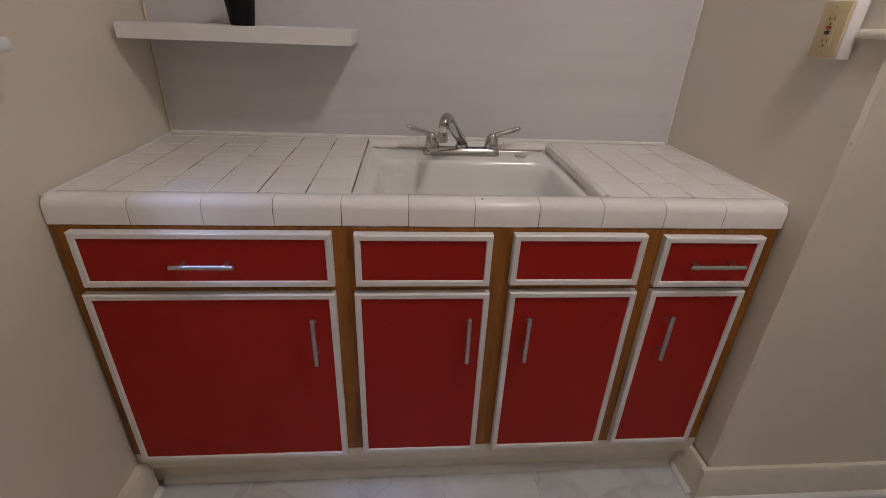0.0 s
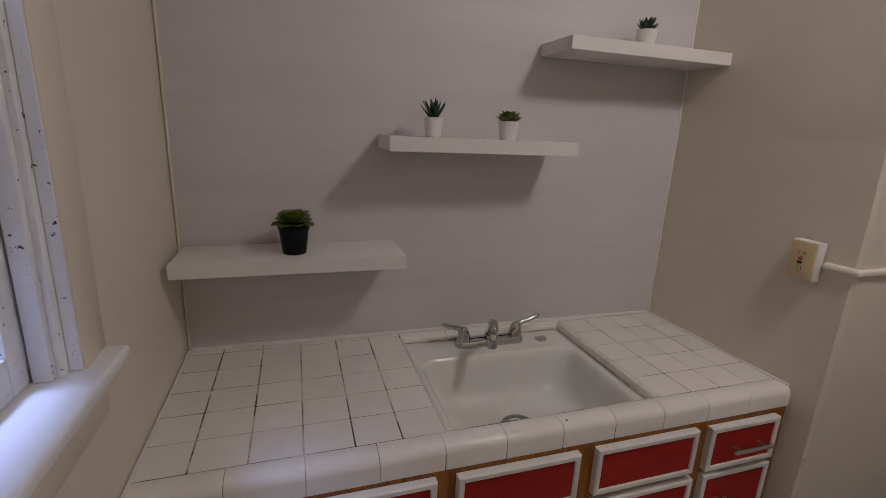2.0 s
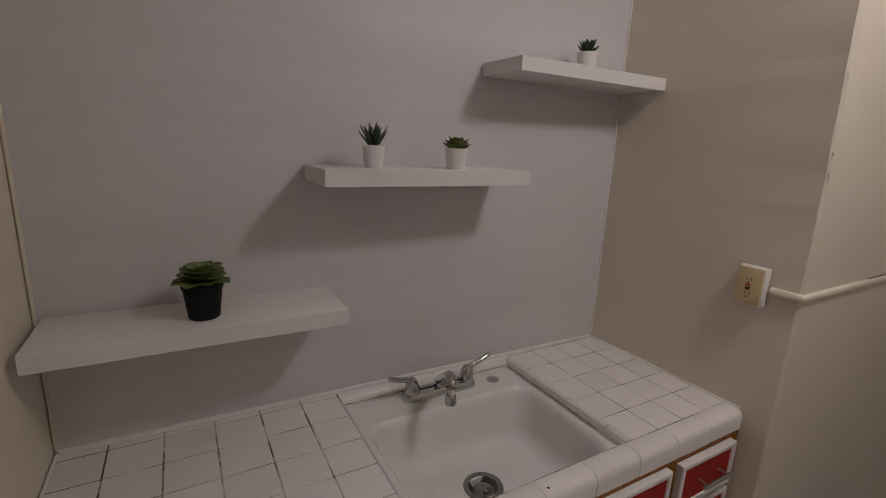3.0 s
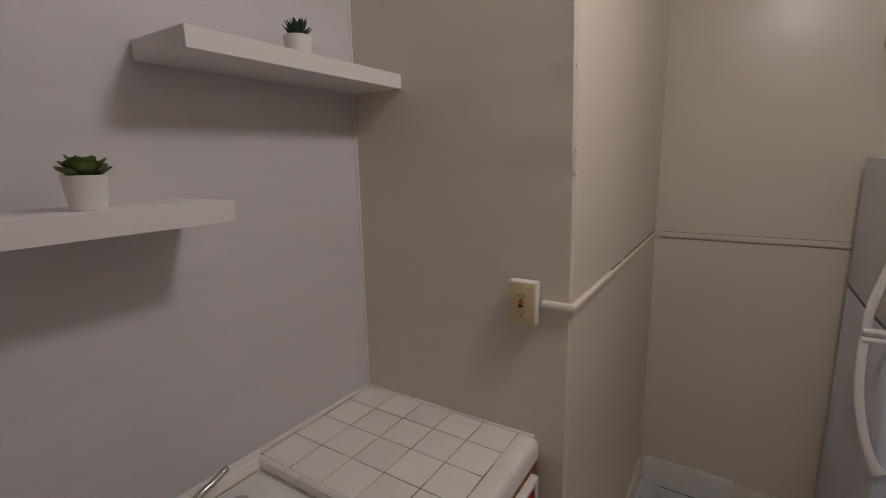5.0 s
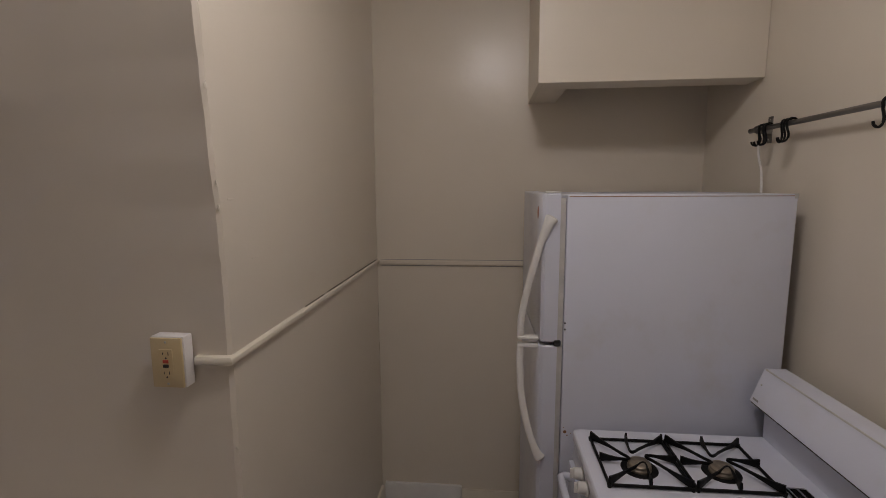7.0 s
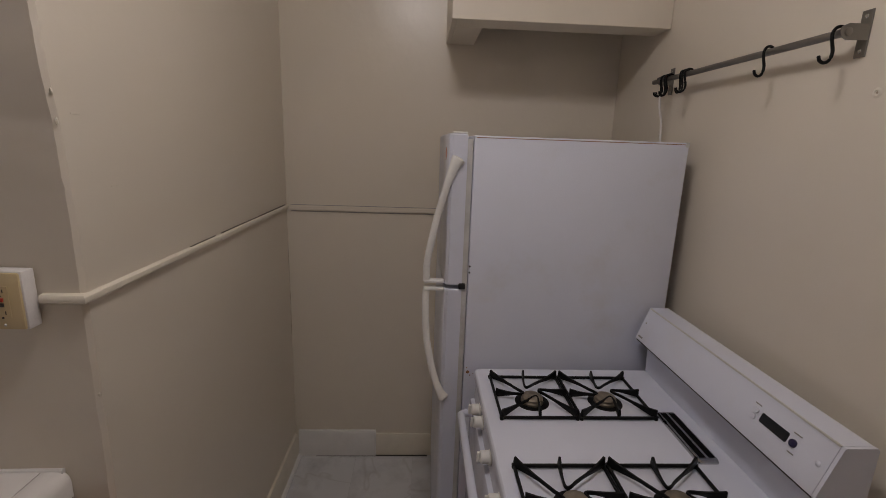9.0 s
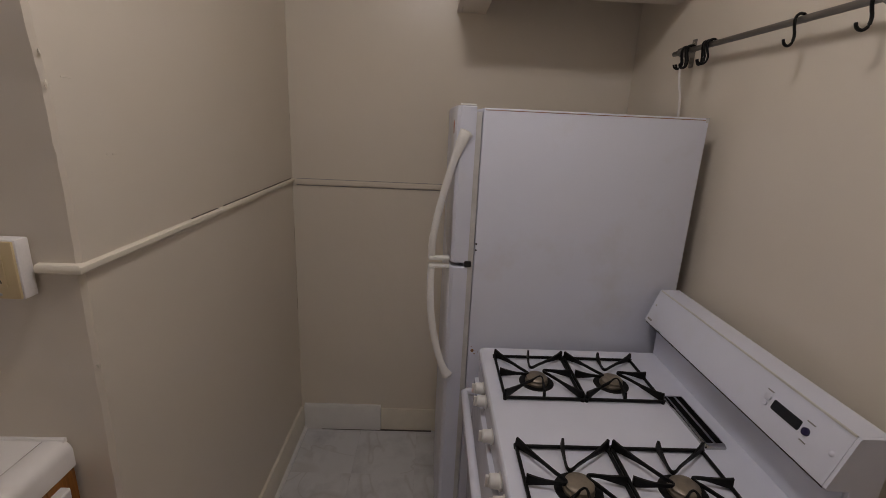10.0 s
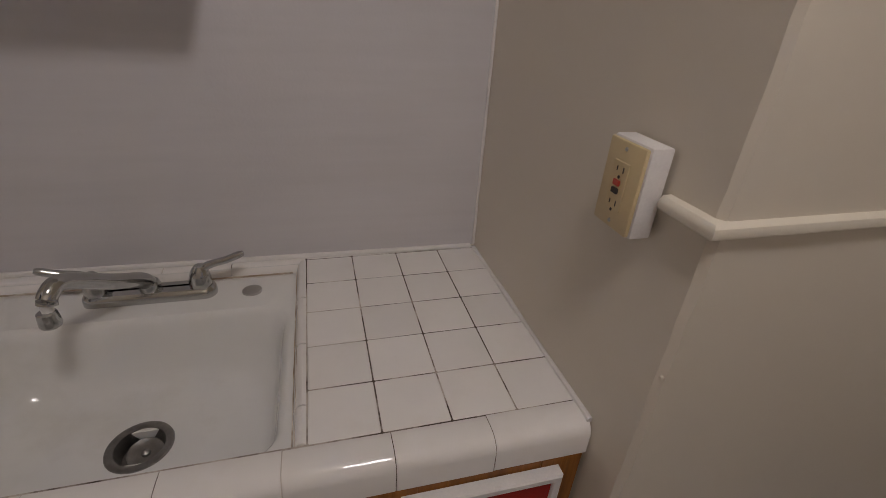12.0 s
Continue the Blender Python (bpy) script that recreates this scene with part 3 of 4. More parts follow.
for xs in (left_x, right_x):
    for a, b in zip(xs, xs[1:]):
        for c, d in zip(row_y, row_y[1:]):
            tile(a, b, c, d, worktop, gap=(0.0028, 0.0013) if xs is left_x else (0.0016, 0.0015))
        tile(a, b, row_y[-1], back_y(b) - 0.0005, worktop)
# caulk bead at the back and the sides
bead = bmesh.new()
tube(bead, [(x, back_y(x) - 0.009, TOP + 0.003) for x in np.linspace(LEFT + 0.01, -0.012, 30)], 0.0075, 8)
part("caulk_bead", bead, CAULK, worktop, "white caulk line along the wall")
bead = bmesh.new()
tube(bead, [(-0.003 - 0.008 * y - 0.002 * noise.noise((y * 9, 0, 1)), y, TOP + 0.0005) for y in np.linspace(-0.60, -0.015, 24)], [0.0048 + 0.003 * noise.noise((y * 6, 3, 1)) for y in np.linspace(-0.60, -0.015, 24)], 8)
part("caulk_bead", bead, CAULK, worktop, "lumpy white caulk line along the wall")
bead = bmesh.new()
tube(bead, [(LEFT + 0.005, y, TOP + 0.0005) for y in np.linspace(-0.60, 0.012, 24)], [0.004 + 0.002 * noise.noise((y * 6, 7, 1)) for y in np.linspace(-0.60, 0.012, 24)], 8)
part("caulk_bead", bead, CAULK, worktop, "thin caulk line along the wall")

part("caulk_strip", box(bmesh.new(), SX1 - 0.0012, SX1 + 0.0042, SY0 + 0.001, -0.014, SLAB - 0.004, TOP - 0.0013), GROUT, worktop, "stained grout line beside the sink trim")

# rounded nosing tiles along the front edge
NOSE = [(-0.556, TOP - 0.012), (-0.556, TOP - 0.001), (-0.558, TOP), (-0.577, TOP + 0.0015), (-0.592, TOP + 0.001), (-0.602, TOP - 0.003), (-0.609, TOP - 0.010), (-0.6125, TOP - 0.021), (-0.6125, TOP - 0.060), (-0.611, TOP - 0.0615), (-0.601, TOP - 0.0615), (-0.600, TOP - 0.012)]
joints = [LEFT + 0.002, -1.555, -1.397, -1.240, -1.087, -0.932, -0.777, -0.622, -0.466, -0.311, -0.159, 0.003]
for a, b in zip(joints, joints[1:]):
    bm = bmesh.new()
    o = random.uniform(-0.0007, 0.0007)
    loft(bm, [[Vector((x, y + o + s * (0 if y > -0.6 else 0.001), z)) for y, z in NOSE] for x, s in ((a + 0.0007, 1), (a + 0.0018, 0), (a + 0.0045, 0), (b - 0.0045, 0), (b - 0.0018, 0), (b - 0.0007, 1))])
    part("edge_tile", bm, TILE, worktop)
core = prism(bmesh.new(), [(y + 0.0012 if y < -0.557 else y, z - 0.0012) for y, z in NOSE[1:-2]], "x", LEFT + 0.002, -0.002)
part("edge_grout", core, GROUT, worktop)
part("chip", spun(bmesh.new(), (-0.758, -0.588, TOP + 0.0005), (0, 0, 1), [(0, 0.004), (0.0012, 0.003)], 8), SLOT, worktop, "dark chipped spot")

# quarter-round trim beside the sink
ys = [SY0 + 0.002, -0.48, -0.33, -0.18, SY1]
for a, b in zip(ys, ys[1:]):
    prof = [(SX1 + 0.001, TOP - 0.03), (SX1 + 0.001, TOP + 0.001), (SX1 - 0.005, TOP + 0.003), (SX1 - 0.011, TOP + 0.001), (SX1 - 0.017, TOP - 0.006), (SX1 - 0.020, TOP - 0.016), (SX1 - 0.020, TOP - 0.03)]
    bm = loft(bmesh.new(), [[Vector((x, y, z)) for x, z in prof] for y in (a + 0.0013, b - 0.0013)])
    part("sink_trim_tile", bm, TILE, worktop)
part("trim_grout", box(bmesh.new(), SX1 - 0.0165, SX1 + 0.0005, SY0 + 0.004, SY1 - 0.001, TOP - 0.029, TOP - 0.0045), GRIME, worktop, "brown stained joints")
xs = [SX0 + 0.001, -0.90, -0.745, -0.60, SX1 + 0.001]
for a, b in zip(xs, xs[1:]):
    prof = [(back_y(b) - 0.002, TOP - 0.03), (back_y(b) - 0.002, TOP), (SY1 + 0.002, TOP), (SY1 - 0.004, TOP - 0.002), (SY1 - 0.010, TOP - 0.010), (SY1 - 0.014, TOP - 0.02), (SY1 - 0.014, TOP - 0.03)]
    bm = loft(bmesh.new(), [[Vector((x, y, z)) for y, z in prof] for x in (a + 0.001, b - 0.001)])
    part("sink_trim_tile", bm, TILE, worktop)

grime = bmesh.new()
tube(grime, [(SX1 - 0.0205, y, SINK + 0.011 + 0.002 * noise.noise((y * 30, 0, 0))) for y in np.linspace(SY0 + 0.01, SY1 - 0.015, 20)], [0.0022 + 0.0012 * noise.noise((y * 25, 5, 0)) for y in np.linspace(SY0 + 0.01, SY1 - 0.015, 20)], 6)
part("grime_line", grime, GRIME, worktop, "brown grime along the sink edge")
grime = bmesh.new()
tube(grime, [(x, SY1 - 0.0145, SINK + 0.010) for x in np.linspace(SX0 + 0.01, SX1 - 0.03, 20)], [0.0022 + 0.0012 * noise.noise((x * 25, 9, 0)) for x in np.linspace(SX0 + 0.01, SX1 - 0.03, 20)], 6)
part("grime_line", grime, GRIME, worktop, "brown grime behind the faucet")

# ---- sink ----
DX, DY = -0.748, -0.335
sink = thing("sink", (-0.755, -0.3, SINK), "white porcelain drop-in sink with a single bowl", "sink")
bm = bmesh.new()
ox0, ox1, oy0, oy1 = SX0 + 0.0012, SX1 - 0.009, SY0 + 0.002, SY1 - 0.003
bx0, bx1, by0, by1 = -1.040, -0.467, -0.542, -0.150
L = [rounded(ox0, ox1, oy0, oy1, 0.012, SINK - 0.02, 7), rounded(ox0, ox1, oy0, oy1, 0.006, TOP - 0.005, 7), rounded(ox0 + 0.003, ox1 - 0.003, oy0 + 0.001, oy1 - 0.003, 0.008, TOP - 0.0035, 7),
     rounded(ox0 + 0.010, ox1 - 0.010, oy0 + 0.004, oy1 - 0.008, 0.014, SINK + 0.010, 7), rounded(ox0 + 0.018, ox1 - 0.014, oy0 + 0.007, oy1 - 0.012, 0.016, SINK + 0.004, 7)]
for d, dz, r in ((0.0, 0.002, 0.055), (0.006, -0.002, 0.055), (0.012, -0.012, 0.056), (0.017, -0.03, 0.058), (0.026, -0.075, 0.062), (0.034, -0.115, 0.066), (0.045, -0.138, 0.07), (0.065, -0.152, 0.075), (0.10, -0.158, 0.07)):
    L.append(rounded(bx0 + d, bx1 - d, by0 + d * 0.8, by1 - d * 0.8, r, SINK + dz, 7))
inner = L[-1]
circle = []
for p in inner:
    a = math.atan2(p.y - DY, p.x - DX)
    circle.append(Vector((DX + 0.052 * math.cos(a), DY + 0.052 * math.sin(a), SINK - 0.1615)))
L.append([(p * 0.5 + c * 0.5) for p, c in zip(inner, circle)])
L.append(circle)
L.append([Vector((p.x, p.y, SINK - 0.19)) for p in circle])
loft(bm, L, close_start=False, close_end=False)
part("bowl", bm, PORCELAIN, sink)
drain = part("drain", spun(bmesh.new(), (DX, DY, SINK - 0.1585), (0, 0, -1), [(0.004, 0.0585), (0.0, 0.057), (-0.0015, 0.05), (0.001, 0.043), (0.018, 0.038), (0.030, 0.036), (0.031, 0.001)], 36, True), DARK_STEEL, sink, "dark steel drain flange")
basket = part("strainer", spun(bmesh.new(), (DX + 0.006, DY - 0.002, SINK - 0.186), (0.12, -0.2, 1), [(0, 0.03), (0.008, 0.033), (0.010, 0.031), (0.007, 0.022), (0.008, 0.008), (0.015, 0.007), (0.017, 0.003)], 28), DARK_STEEL, drain, "steel basket strainer")
part("hole_cover", spun(bmesh.new(), (-0.552, -0.088, SINK + 0.003), (0, 0, 1), [(0, 0.0215), (0.003, 0.021), (0.0045, 0.017), (0.005, 0.001)], 24), STEEL, sink, "round steel hole cover")

# ---- faucet ----
FX, FY, FZ = -0.754, -0.078, SINK + 0.003
faucet = thing("faucet", (FX, FY, FZ), "chrome two-handle kitchen faucet with swivel spout", "faucet")
bm = bmesh.new()
loft(bm, [rounded(FX - 0.129 + o, FX + 0.129 - o, FY - 0.026 + o, FY + 0.026 - o, 0.024 - o * 0.6, FZ + z, 6) for o, z in ((0.0, 0), (0.0, 0.012), (0.002, 0.018), (0.006, 0.023), (0.014, 0.0245))])
part("base", bm, CHROME, faucet)
for s, tip in ((-1, (-0.938, -0.094, 1.040)), (1, (-0.560, -0.074, 1.038))):
    hx = FX + s * 0.098
    hub = part("handle_hub", spun(bmesh.new(), (hx, FY, FZ + 0.022), (s * 0.10, 0, 1), [(0, 0.023), (0.012, 0.0235), (0.026, 0.021), (0.040, 0.0165), (0.049, 0.010), (0.052, 0.001)], 20), CHROME, faucet)
    p0 = Vector((hx + s * 0.004, FY, FZ + 0.056))
    tipv = Vector(tip)
    mid = p0.lerp(tipv, 0.22) + Vector((0, 0, 0.006))
    part("lever", tube(bmesh.new(), curve_pts([p0, mid, p0.lerp(tipv, 0.6) + Vector((0, 0, 0.001)), tipv], 5), [0.0115, 0.011, 0.0102, 0.0095, 0.009, 0.0086, 0.0084, 0.0083, 0.0082, 0.0082, 0.0082, 0.0082, 0.0082, 0.0082, 0.0078, 0.005], 12), CHROME, hub, "chrome lever")
part("spout_collar", spun(bmesh.new(), (FX, FY, FZ + 0.022), (0, 0, 1), [(0, 0.021), (0.012, 0.021), (0.02, 0.018), (0.024, 0.012)], 20), CHROME, faucet)
tipp = Vector((-0.830, -0.268, 1.094))
sp = curve_pts([(FX, FY, FZ + 0.034), (FX - 0.007, FY - 0.018, FZ + 0.056), (FX - 0.032, FY - 0.080, FZ + 0.094), tipp + Vector((0.012, 0.032, 0.000)), tipp + Vector((0.001, 0.002, -0.004)), tipp + Vector((-0.003, -0.006, -0.020))], 5)
spout = part("spout", tube(bmesh.new(), sp, [0.0175 - 0.0025 * min(1, i / 14) for i in range(len(sp))], 16), CHROME, faucet, "angled chrome spout")
part("swivel", spun(bmesh.new(), (-0.834, -0.276, 1.080), (0, 0, -1), [(0, 0.009), (0.018, 0.009)], 16), PLASTIC, spout, "white plastic swivel joint")
part("aerator", spun(bmesh.new(), (-0.836, -0.278, 1.063), (0, 0, -1), [(0, 0.012), (0.002, 0.0145), (0.012, 0.0155), (0.024, 0.0165), (0.028, 0.015), (0.028, 0.012), (0.024, 0.001)], 20), CHROME, spout, "chrome aerator")


# ---- shelves and plants ----
def shelf(x0, x1, z0, z1, label, depth=0.189):
    y = back_y((x0 + x1) / 2) - 0.007
    root = thing("floating_shelf", ((x0 + x1) / 2, y, z0), label, "shelf", "floating shelves over the sink")
    part("body", box(bmesh.new(), x0, x1, -depth + 0.0034, y, z0 + 0.0008, z1, 0.0016, 2), SHELF, root)
    part("front_band", box(bmesh.new(), x0, x1, -depth, -depth + 0.0031, z0, z1, 0.0008, 1), SHELF, root, "white edge band")


shelf(-1.716, -1.091, 1.275, 1.315, "white laminate floating shelf with one plant")
shelf(-1.146, -0.549, 1.615, 1.656, "white laminate floating shelf with two plants")
shelf(-0.610, -0.002, 1.925, 1.964, "white laminate floating shelf in the corner")


def leaf(bm, base, direction, up, length, width, thick, curl=0.25, point=0.6, n=7):
    """A fleshy leaf: a lens-shaped blade that bends towards up and ends in a point."""
    d, u = Vector(direction).normalized(), Vector(up).normalized()
    side = d.cross(u).normalized()
    u = side.cross(d).normalized()
    loops = []
    for i in range(n):
        t = i / (n - 1)
        c = Vector(base) + d * (length * t) + u * (curl * length * t * t)
        w = width * (0.35 + 0.65 * math.sin(math.pi * min(1, t / point) / 2)) * (1 if t < point else max(0.04, math.cos((t - point) / (1 - point) * math.pi / 2)))
        h = thick * (1 - 0.75 * t)
        loops.append([c + side * (w * math.cos(a)) + u * (h * math.sin(a) + 0.25 * w * abs(math.cos(a))) for a in [2 * math.pi * k / 8 for k in range(8)]])
    loft(bm, loops)


def pot(root, c, r0, r1, h, mat, rim=0.0):
    prof = [(0, r0 - 0.002), (0.002, r0), (h - 0.014, r1 - rim), (h - 0.013, r1), (h - 0.001, r1 + 0.0005), (h, r1 - 0.001), (h - 0.002, r1 - 0.003), (h - 0.008, r1 - 0.004), (h - 0.0085, 0.001)] if rim else \
        [(0, r0 - 0.002), (0.002, r0), (h * 0.5, (r0 + r1) / 2), (h - 0.001, r1), (h, r1 - 0.001), (h - 0.002, r1 - 0.003), (h - 0.006, r1 - 0.004), (h - 0.0065, 0.001)]
    part("pot", spun(bmesh.new(), c, (0, 0, 1), prof, 30), mat, root)
    part("soil", spun(bmesh.new(), Vector(c) + Vector((0, 0, h - 0.0075)), (0, 0, 1), [(0, r1 - 0.005), (0.003, r1 * 0.5), (0.004, 0.001)], 16), SOIL, root)


def rosette(root, c, rings_, mat, point=0.6):
    """Rings of leaves: (count, length, width, tilt in degrees, height, turn)."""
    for count, length, width, tilt, dz, turn, curl in rings_:
        for k in range(count):
            a = 2 * math.pi * (k + random.uniform(-0.12, 0.12)) / count + turn
            t = radians(tilt + random.uniform(-6, 6))
            d = Vector((math.cos(a) * math.cos(t), math.sin(a) * math.cos(t), math.sin(t)))
            bm = bmesh.new()
            leaf(bm, Vector(c) + Vector((math.cos(a) * 0.004, math.sin(a) * 0.004, dz)), d, (0, 0, 1) if tilt < 80 else (-math.cos(a), -math.sin(a), 0.1), length * random.uniform(0.9, 1.1), width, 0.0035, curl, point)
            part("leaf", bm, mat, root)


c = (-1.405, -0.108, 1.315)
plant = thing("potted_succulent", c, "green rosette succulent in a black pot on shelf", "potted plant", "plants on the shelves")
pot(plant, c, 0.033, 0.0435, 0.083, POT_BLACK, 0.0025)
rosette(plant, (c[0], c[1], c[2] + 0.080), [(8, 0.056, 0.025, 10, 0.0, 0.2, -0.12), (8, 0.055, 0.026, 24, 0.004, 0.6, -0.05), (7, 0.050, 0.024, 40, 0.007, 0.1, 0.0), (6, 0.044, 0.020, 52, 0.008, 0.7, 0.0), (4, 0.034, 0.014, 66, 0.006, 0.3, 0.0)], LEAF_GREEN, 0.8)
c = (-1.003, -0.119, 1.656)
plant = thing("potted_aloe", c, "spiky dark green aloe in a white pot", "potted plant", "plants on the shelves")
pot(plant, c, 0.0235, 0.0285, 0.056, POT_WHITE)
rosette(plant, (c[0], c[1], c[2] + 0.050), [(7, 0.058, 0.0078, 46, 0, 0.2, 0.10), (6, 0.062, 0.0078, 60, 0.002, 0.5, 0.06), (4, 0.056, 0.0065, 76, 0.004, 0.1, 0.0)], LEAF_DARK, 0.35)
c = (-0.766, -0.127, 1.656)
plant = thing("potted_succulent", c, "olive rosette succulent in a small white pot", "potted plant", "plants on the shelves")
pot(plant, c, 0.0255, 0.0315, 0.056, POT_WHITE)
rosette(plant, (c[0], c[1], c[2] + 0.050), [(6, 0.042, 0.017, 18, 0.0, 0.3, 0.2), (6, 0.037, 0.017, 38, 0.004, 0.6, 0.15), (5, 0.034, 0.015, 56, 0.006, 0.2, 0.1), (4, 0.026, 0.009, 76, 0.010, 0.5, 0.0)], LEAF_OLIVE, 0.72)
c = (-0.280, -0.096, 1.964)
plant = thing("potted_succulent", c, "dark green pointed succulent in a white pot", "potted plant", "plants on the shelves")
pot(plant, c, 0.0285, 0.0335, 0.058, POT_WHITE)
rosette(plant, (c[0], c[1], c[2] + 0.052), [(9, 0.040, 0.0085, 35, 0.0, 0.3, 0.15), (8, 0.043, 0.0085, 55, 0.003, 0.6, 0.1), (6, 0.043, 0.0075, 74, 0.005, 0.2, 0.0)], LEAF_DARK, 0.5)

# ---- outlet ----
OY0, OY1, OZ0, OZ1 = -0.608, -0.538, 1.309, 1.418
outlet = thing("wall_outlet", (0, -0.585, 1.37), "almond ground-fault outlet on a white surface box", "outlet")
part("surface_box", box(bmesh.new(), -0.030, -0.0005, OY0 - 0.002, OY1 + 0.002, OZ0 - 0.002, OZ1 + 0.002, 0.003), EDGE_WHITE, outlet, "white surface-mounted box")
plate = part("cover_plate", box(bmesh.new(), -0.0365, -0.0301, OY0, OY1, OZ0, OZ1, 0.0028), ALMOND, outlet, "almond cover plate")
part("receptacle", box(bmesh.new(), -0.0382, -0.0366, OY0 + 0.020, OY1 - 0.020, OZ0 + 0.024, OZ1 - 0.024, 0.0006, 1), ALMOND, plate)
oy, oz = (OY0 + OY1) / 2, (OZ0 + OZ1) / 2
part("reset_button", box(bmesh.new(), -0.0410, -0.0383, oy - 0.006, oy + 0.006, oz + 0.001, oz + 0.008, 0.0006, 1), RED_BUTTON, plate, "red button")
part("test_button", box(bmesh.new(), -0.0410, -0.0383, oy - 0.006, oy + 0.006, oz - 0.009, oz - 0.002, 0.0006, 1), SLOT, plate, "black button")
for dz in (0.021, -0.021):
    for dy, h in ((-0.006, 0.0035), (0.006, 0.0028)):
        part("slot", box(bmesh.new(), -0.0386, -0.0383, oy + dy - 0.0009, oy + dy + 0.0009, oz + dz - h, oz + dz + h), SLOT, plate)
    part("slot", spun(bmesh.new(), (-0.0383, oy, oz + dz - 0.0095), (-1, 0, 0), [(0, 0.0022), (0.0003, 0.0022)], 10), SLOT, plate)
part("screw", spun(bmesh.new(), (-0.0365, oy, OZ1 - 0.009), (-1, 0, 0), [(0, 0.0028), (0.001, 0.0022)], 10), STEEL, plate)
part("screw", spun(bmesh.new(), (-0.0365, oy, OZ0 + 0.009), (-1, 0, 0), [(0, 0.0028), (0.001, 0.0022)], 10), STEEL, plate)


# ---- gas stove ----
STX0, STX1, STF, STB, STZ = -0.190, 0.555, -1.530, -2.185, 0.935
stove = thing("gas_stove", ((STX0 + STX1) / 2, -1.86, 0), "white enamel gas stove with four burners", "stove")
part("body", box(bmesh.new(), STX0 + 0.004, STX1 - 0.004, STB, -1.556, 0.03, STZ - 0.03, 0.004), ENAMEL, stove)
bm = bmesh.new()
loft(bm, [rounded(STX0 + o, STX1 - o, STB + 0.004 + o, STF - o, 0.018, z, 5) for o, z in ((0.0, STZ - 0.0295), (0.0, STZ - 0.006), (0.0015, STZ - 0.002), (0.005, STZ + 0.0005), (0.012, STZ), (0.030, STZ - 0.0015))])
part("cooktop", bm, ENAMEL, stove, "white enamel cooktop with rounded rim")
part("control_panel", prism(bmesh.new(), [(-1.557, 0.835), (-1.533, 0.835), (-1.540, STZ - 0.031), (-1.557, STZ - 0.031)], "x", STX0 + 0.006, STX1 - 0.006), ENAMEL, stove, "white control panel")
MIDX = (STX0 + STX1) / 2
for dx in (0.222, 0.155, 0.0, -0.155, -0.222):
    k = part("knob", spun(bmesh.new(), (MIDX + dx, -1.5355, 0.872), (0, 1, 0.08), [(0, 0.021), (0.004, 0.021), (0.006, 0.018), (0.026, 0.0165), (0.029, 0.014), (0.0295, 0.001)], 22), PLASTIC, stove, "off-white control knob")
    part("grip", box(bmesh.new(), MIDX + dx - 0.004, MIDX + dx + 0.004, -1.506, -1.498, 0.858, 0.889, 0.002), PLASTIC, k)
door = part("oven_door", box(bmesh.new(), STX0 + 0.006, STX1 - 0.006, -1.5555, -1.520, 0.24, 0.828, 0.006), ENAMEL, stove, "white oven door")
part("door_window", box(bmesh.new(), STX0 + 0.17, STX1 - 0.17, -1.5198, -1.518, 0.42, 0.66, 0.0005, 1), SCREEN, door)
hp = [(STX0 + 0.06, -1.521, 0.800), (STX0 + 0.062, -1.498, 0.806), (STX0 + 0.075, -1.484, 0.808), (STX1 - 0.075, -1.484, 0.808), (STX1 - 0.062, -1.498, 0.806), (STX1 - 0.06, -1.521, 0.800)]
part("door_handle", tube(bmesh.new(), hp, 0.0125, 12), ENAMEL, door, "white bar handle")
part("drawer", box(bmesh.new(), STX0 + 0.006, STX1 - 0.006, -1.5555, -1.524, 0.07, 0.23, 0.006), ENAMEL, stove, "white storage drawer")
for fx in (STX0 + 0.06, STX1 - 0.06):
    for fy in (-1.60, -2.14):
        part("foot", spun(bmesh.new(), (fx, fy, 0), (0, 0, 1), [(0, 0.018), (0.031, 0.016)], 12), BLACK, stove)

# backguard: a pedestal with an overhanging sloped face
bm = prism(bmesh.new(), [(-2.122, STZ - 0.001), (-2.118, 1.062), (-2.178, 1.062), (-2.178, STZ - 0.001)], "x", STX0 + 0.024, STX1 - 0.004)
guard = part("backguard", bm, ENAMEL, stove, "white backguard")
face = [(-2.078, 1.052), (-2.076, 1.056), (-2.111, 1.158), (-2.114, 1.161), (-2.174, 1.161), (-2.178, 1.157), (-2.178, 1.052)]
panel = part("clock_panel", prism(bmesh.new(), face, "x", STX0 + 0.024, STX1 - 0.006), ENAMEL, guard, "white sloped clock panel")
part("end_cap", prism(bmesh.new(), [(y - 0.0005, z) for y, z in face[:-1]] + [(-2.1785, STZ), (-2.126, STZ), (-2.122, 1.050)], "x", STX0 + 0.016, STX0 + 0.0235), ENAMEL, guard, "white end cap")
part("end_cap", prism(bmesh.new(), [(y - 0.0005, z) for y, z in face[:-1]] + [(-2.1785, STZ), (-2.126, STZ), (-2.122, 1.050)], "x", STX1 - 0.0055, STX1 + 0.002), ENAMEL, guard, "white end cap")
part("seam", prism(bmesh.new(), [(-2.1125, 1.1600), (-2.1095, 1.1592), (-2.1110, 1.1622), (-2.1140, 1.1624)], "x", STX0 + 0.024, STX1 - 0.006), GASKET, panel, "thin grey seam")
part("seam", prism(bmesh.new(), [(-2.0790, 1.0512), (-2.0755, 1.0524), (-2.0755, 1.0548), (-2.0790, 1.0548)], "x", STX0 + 0.024, STX1 - 0.006), SLOT, panel, "dark lower seam")
SLOPE = Vector((0, -0.035, 0.102)).normalized()
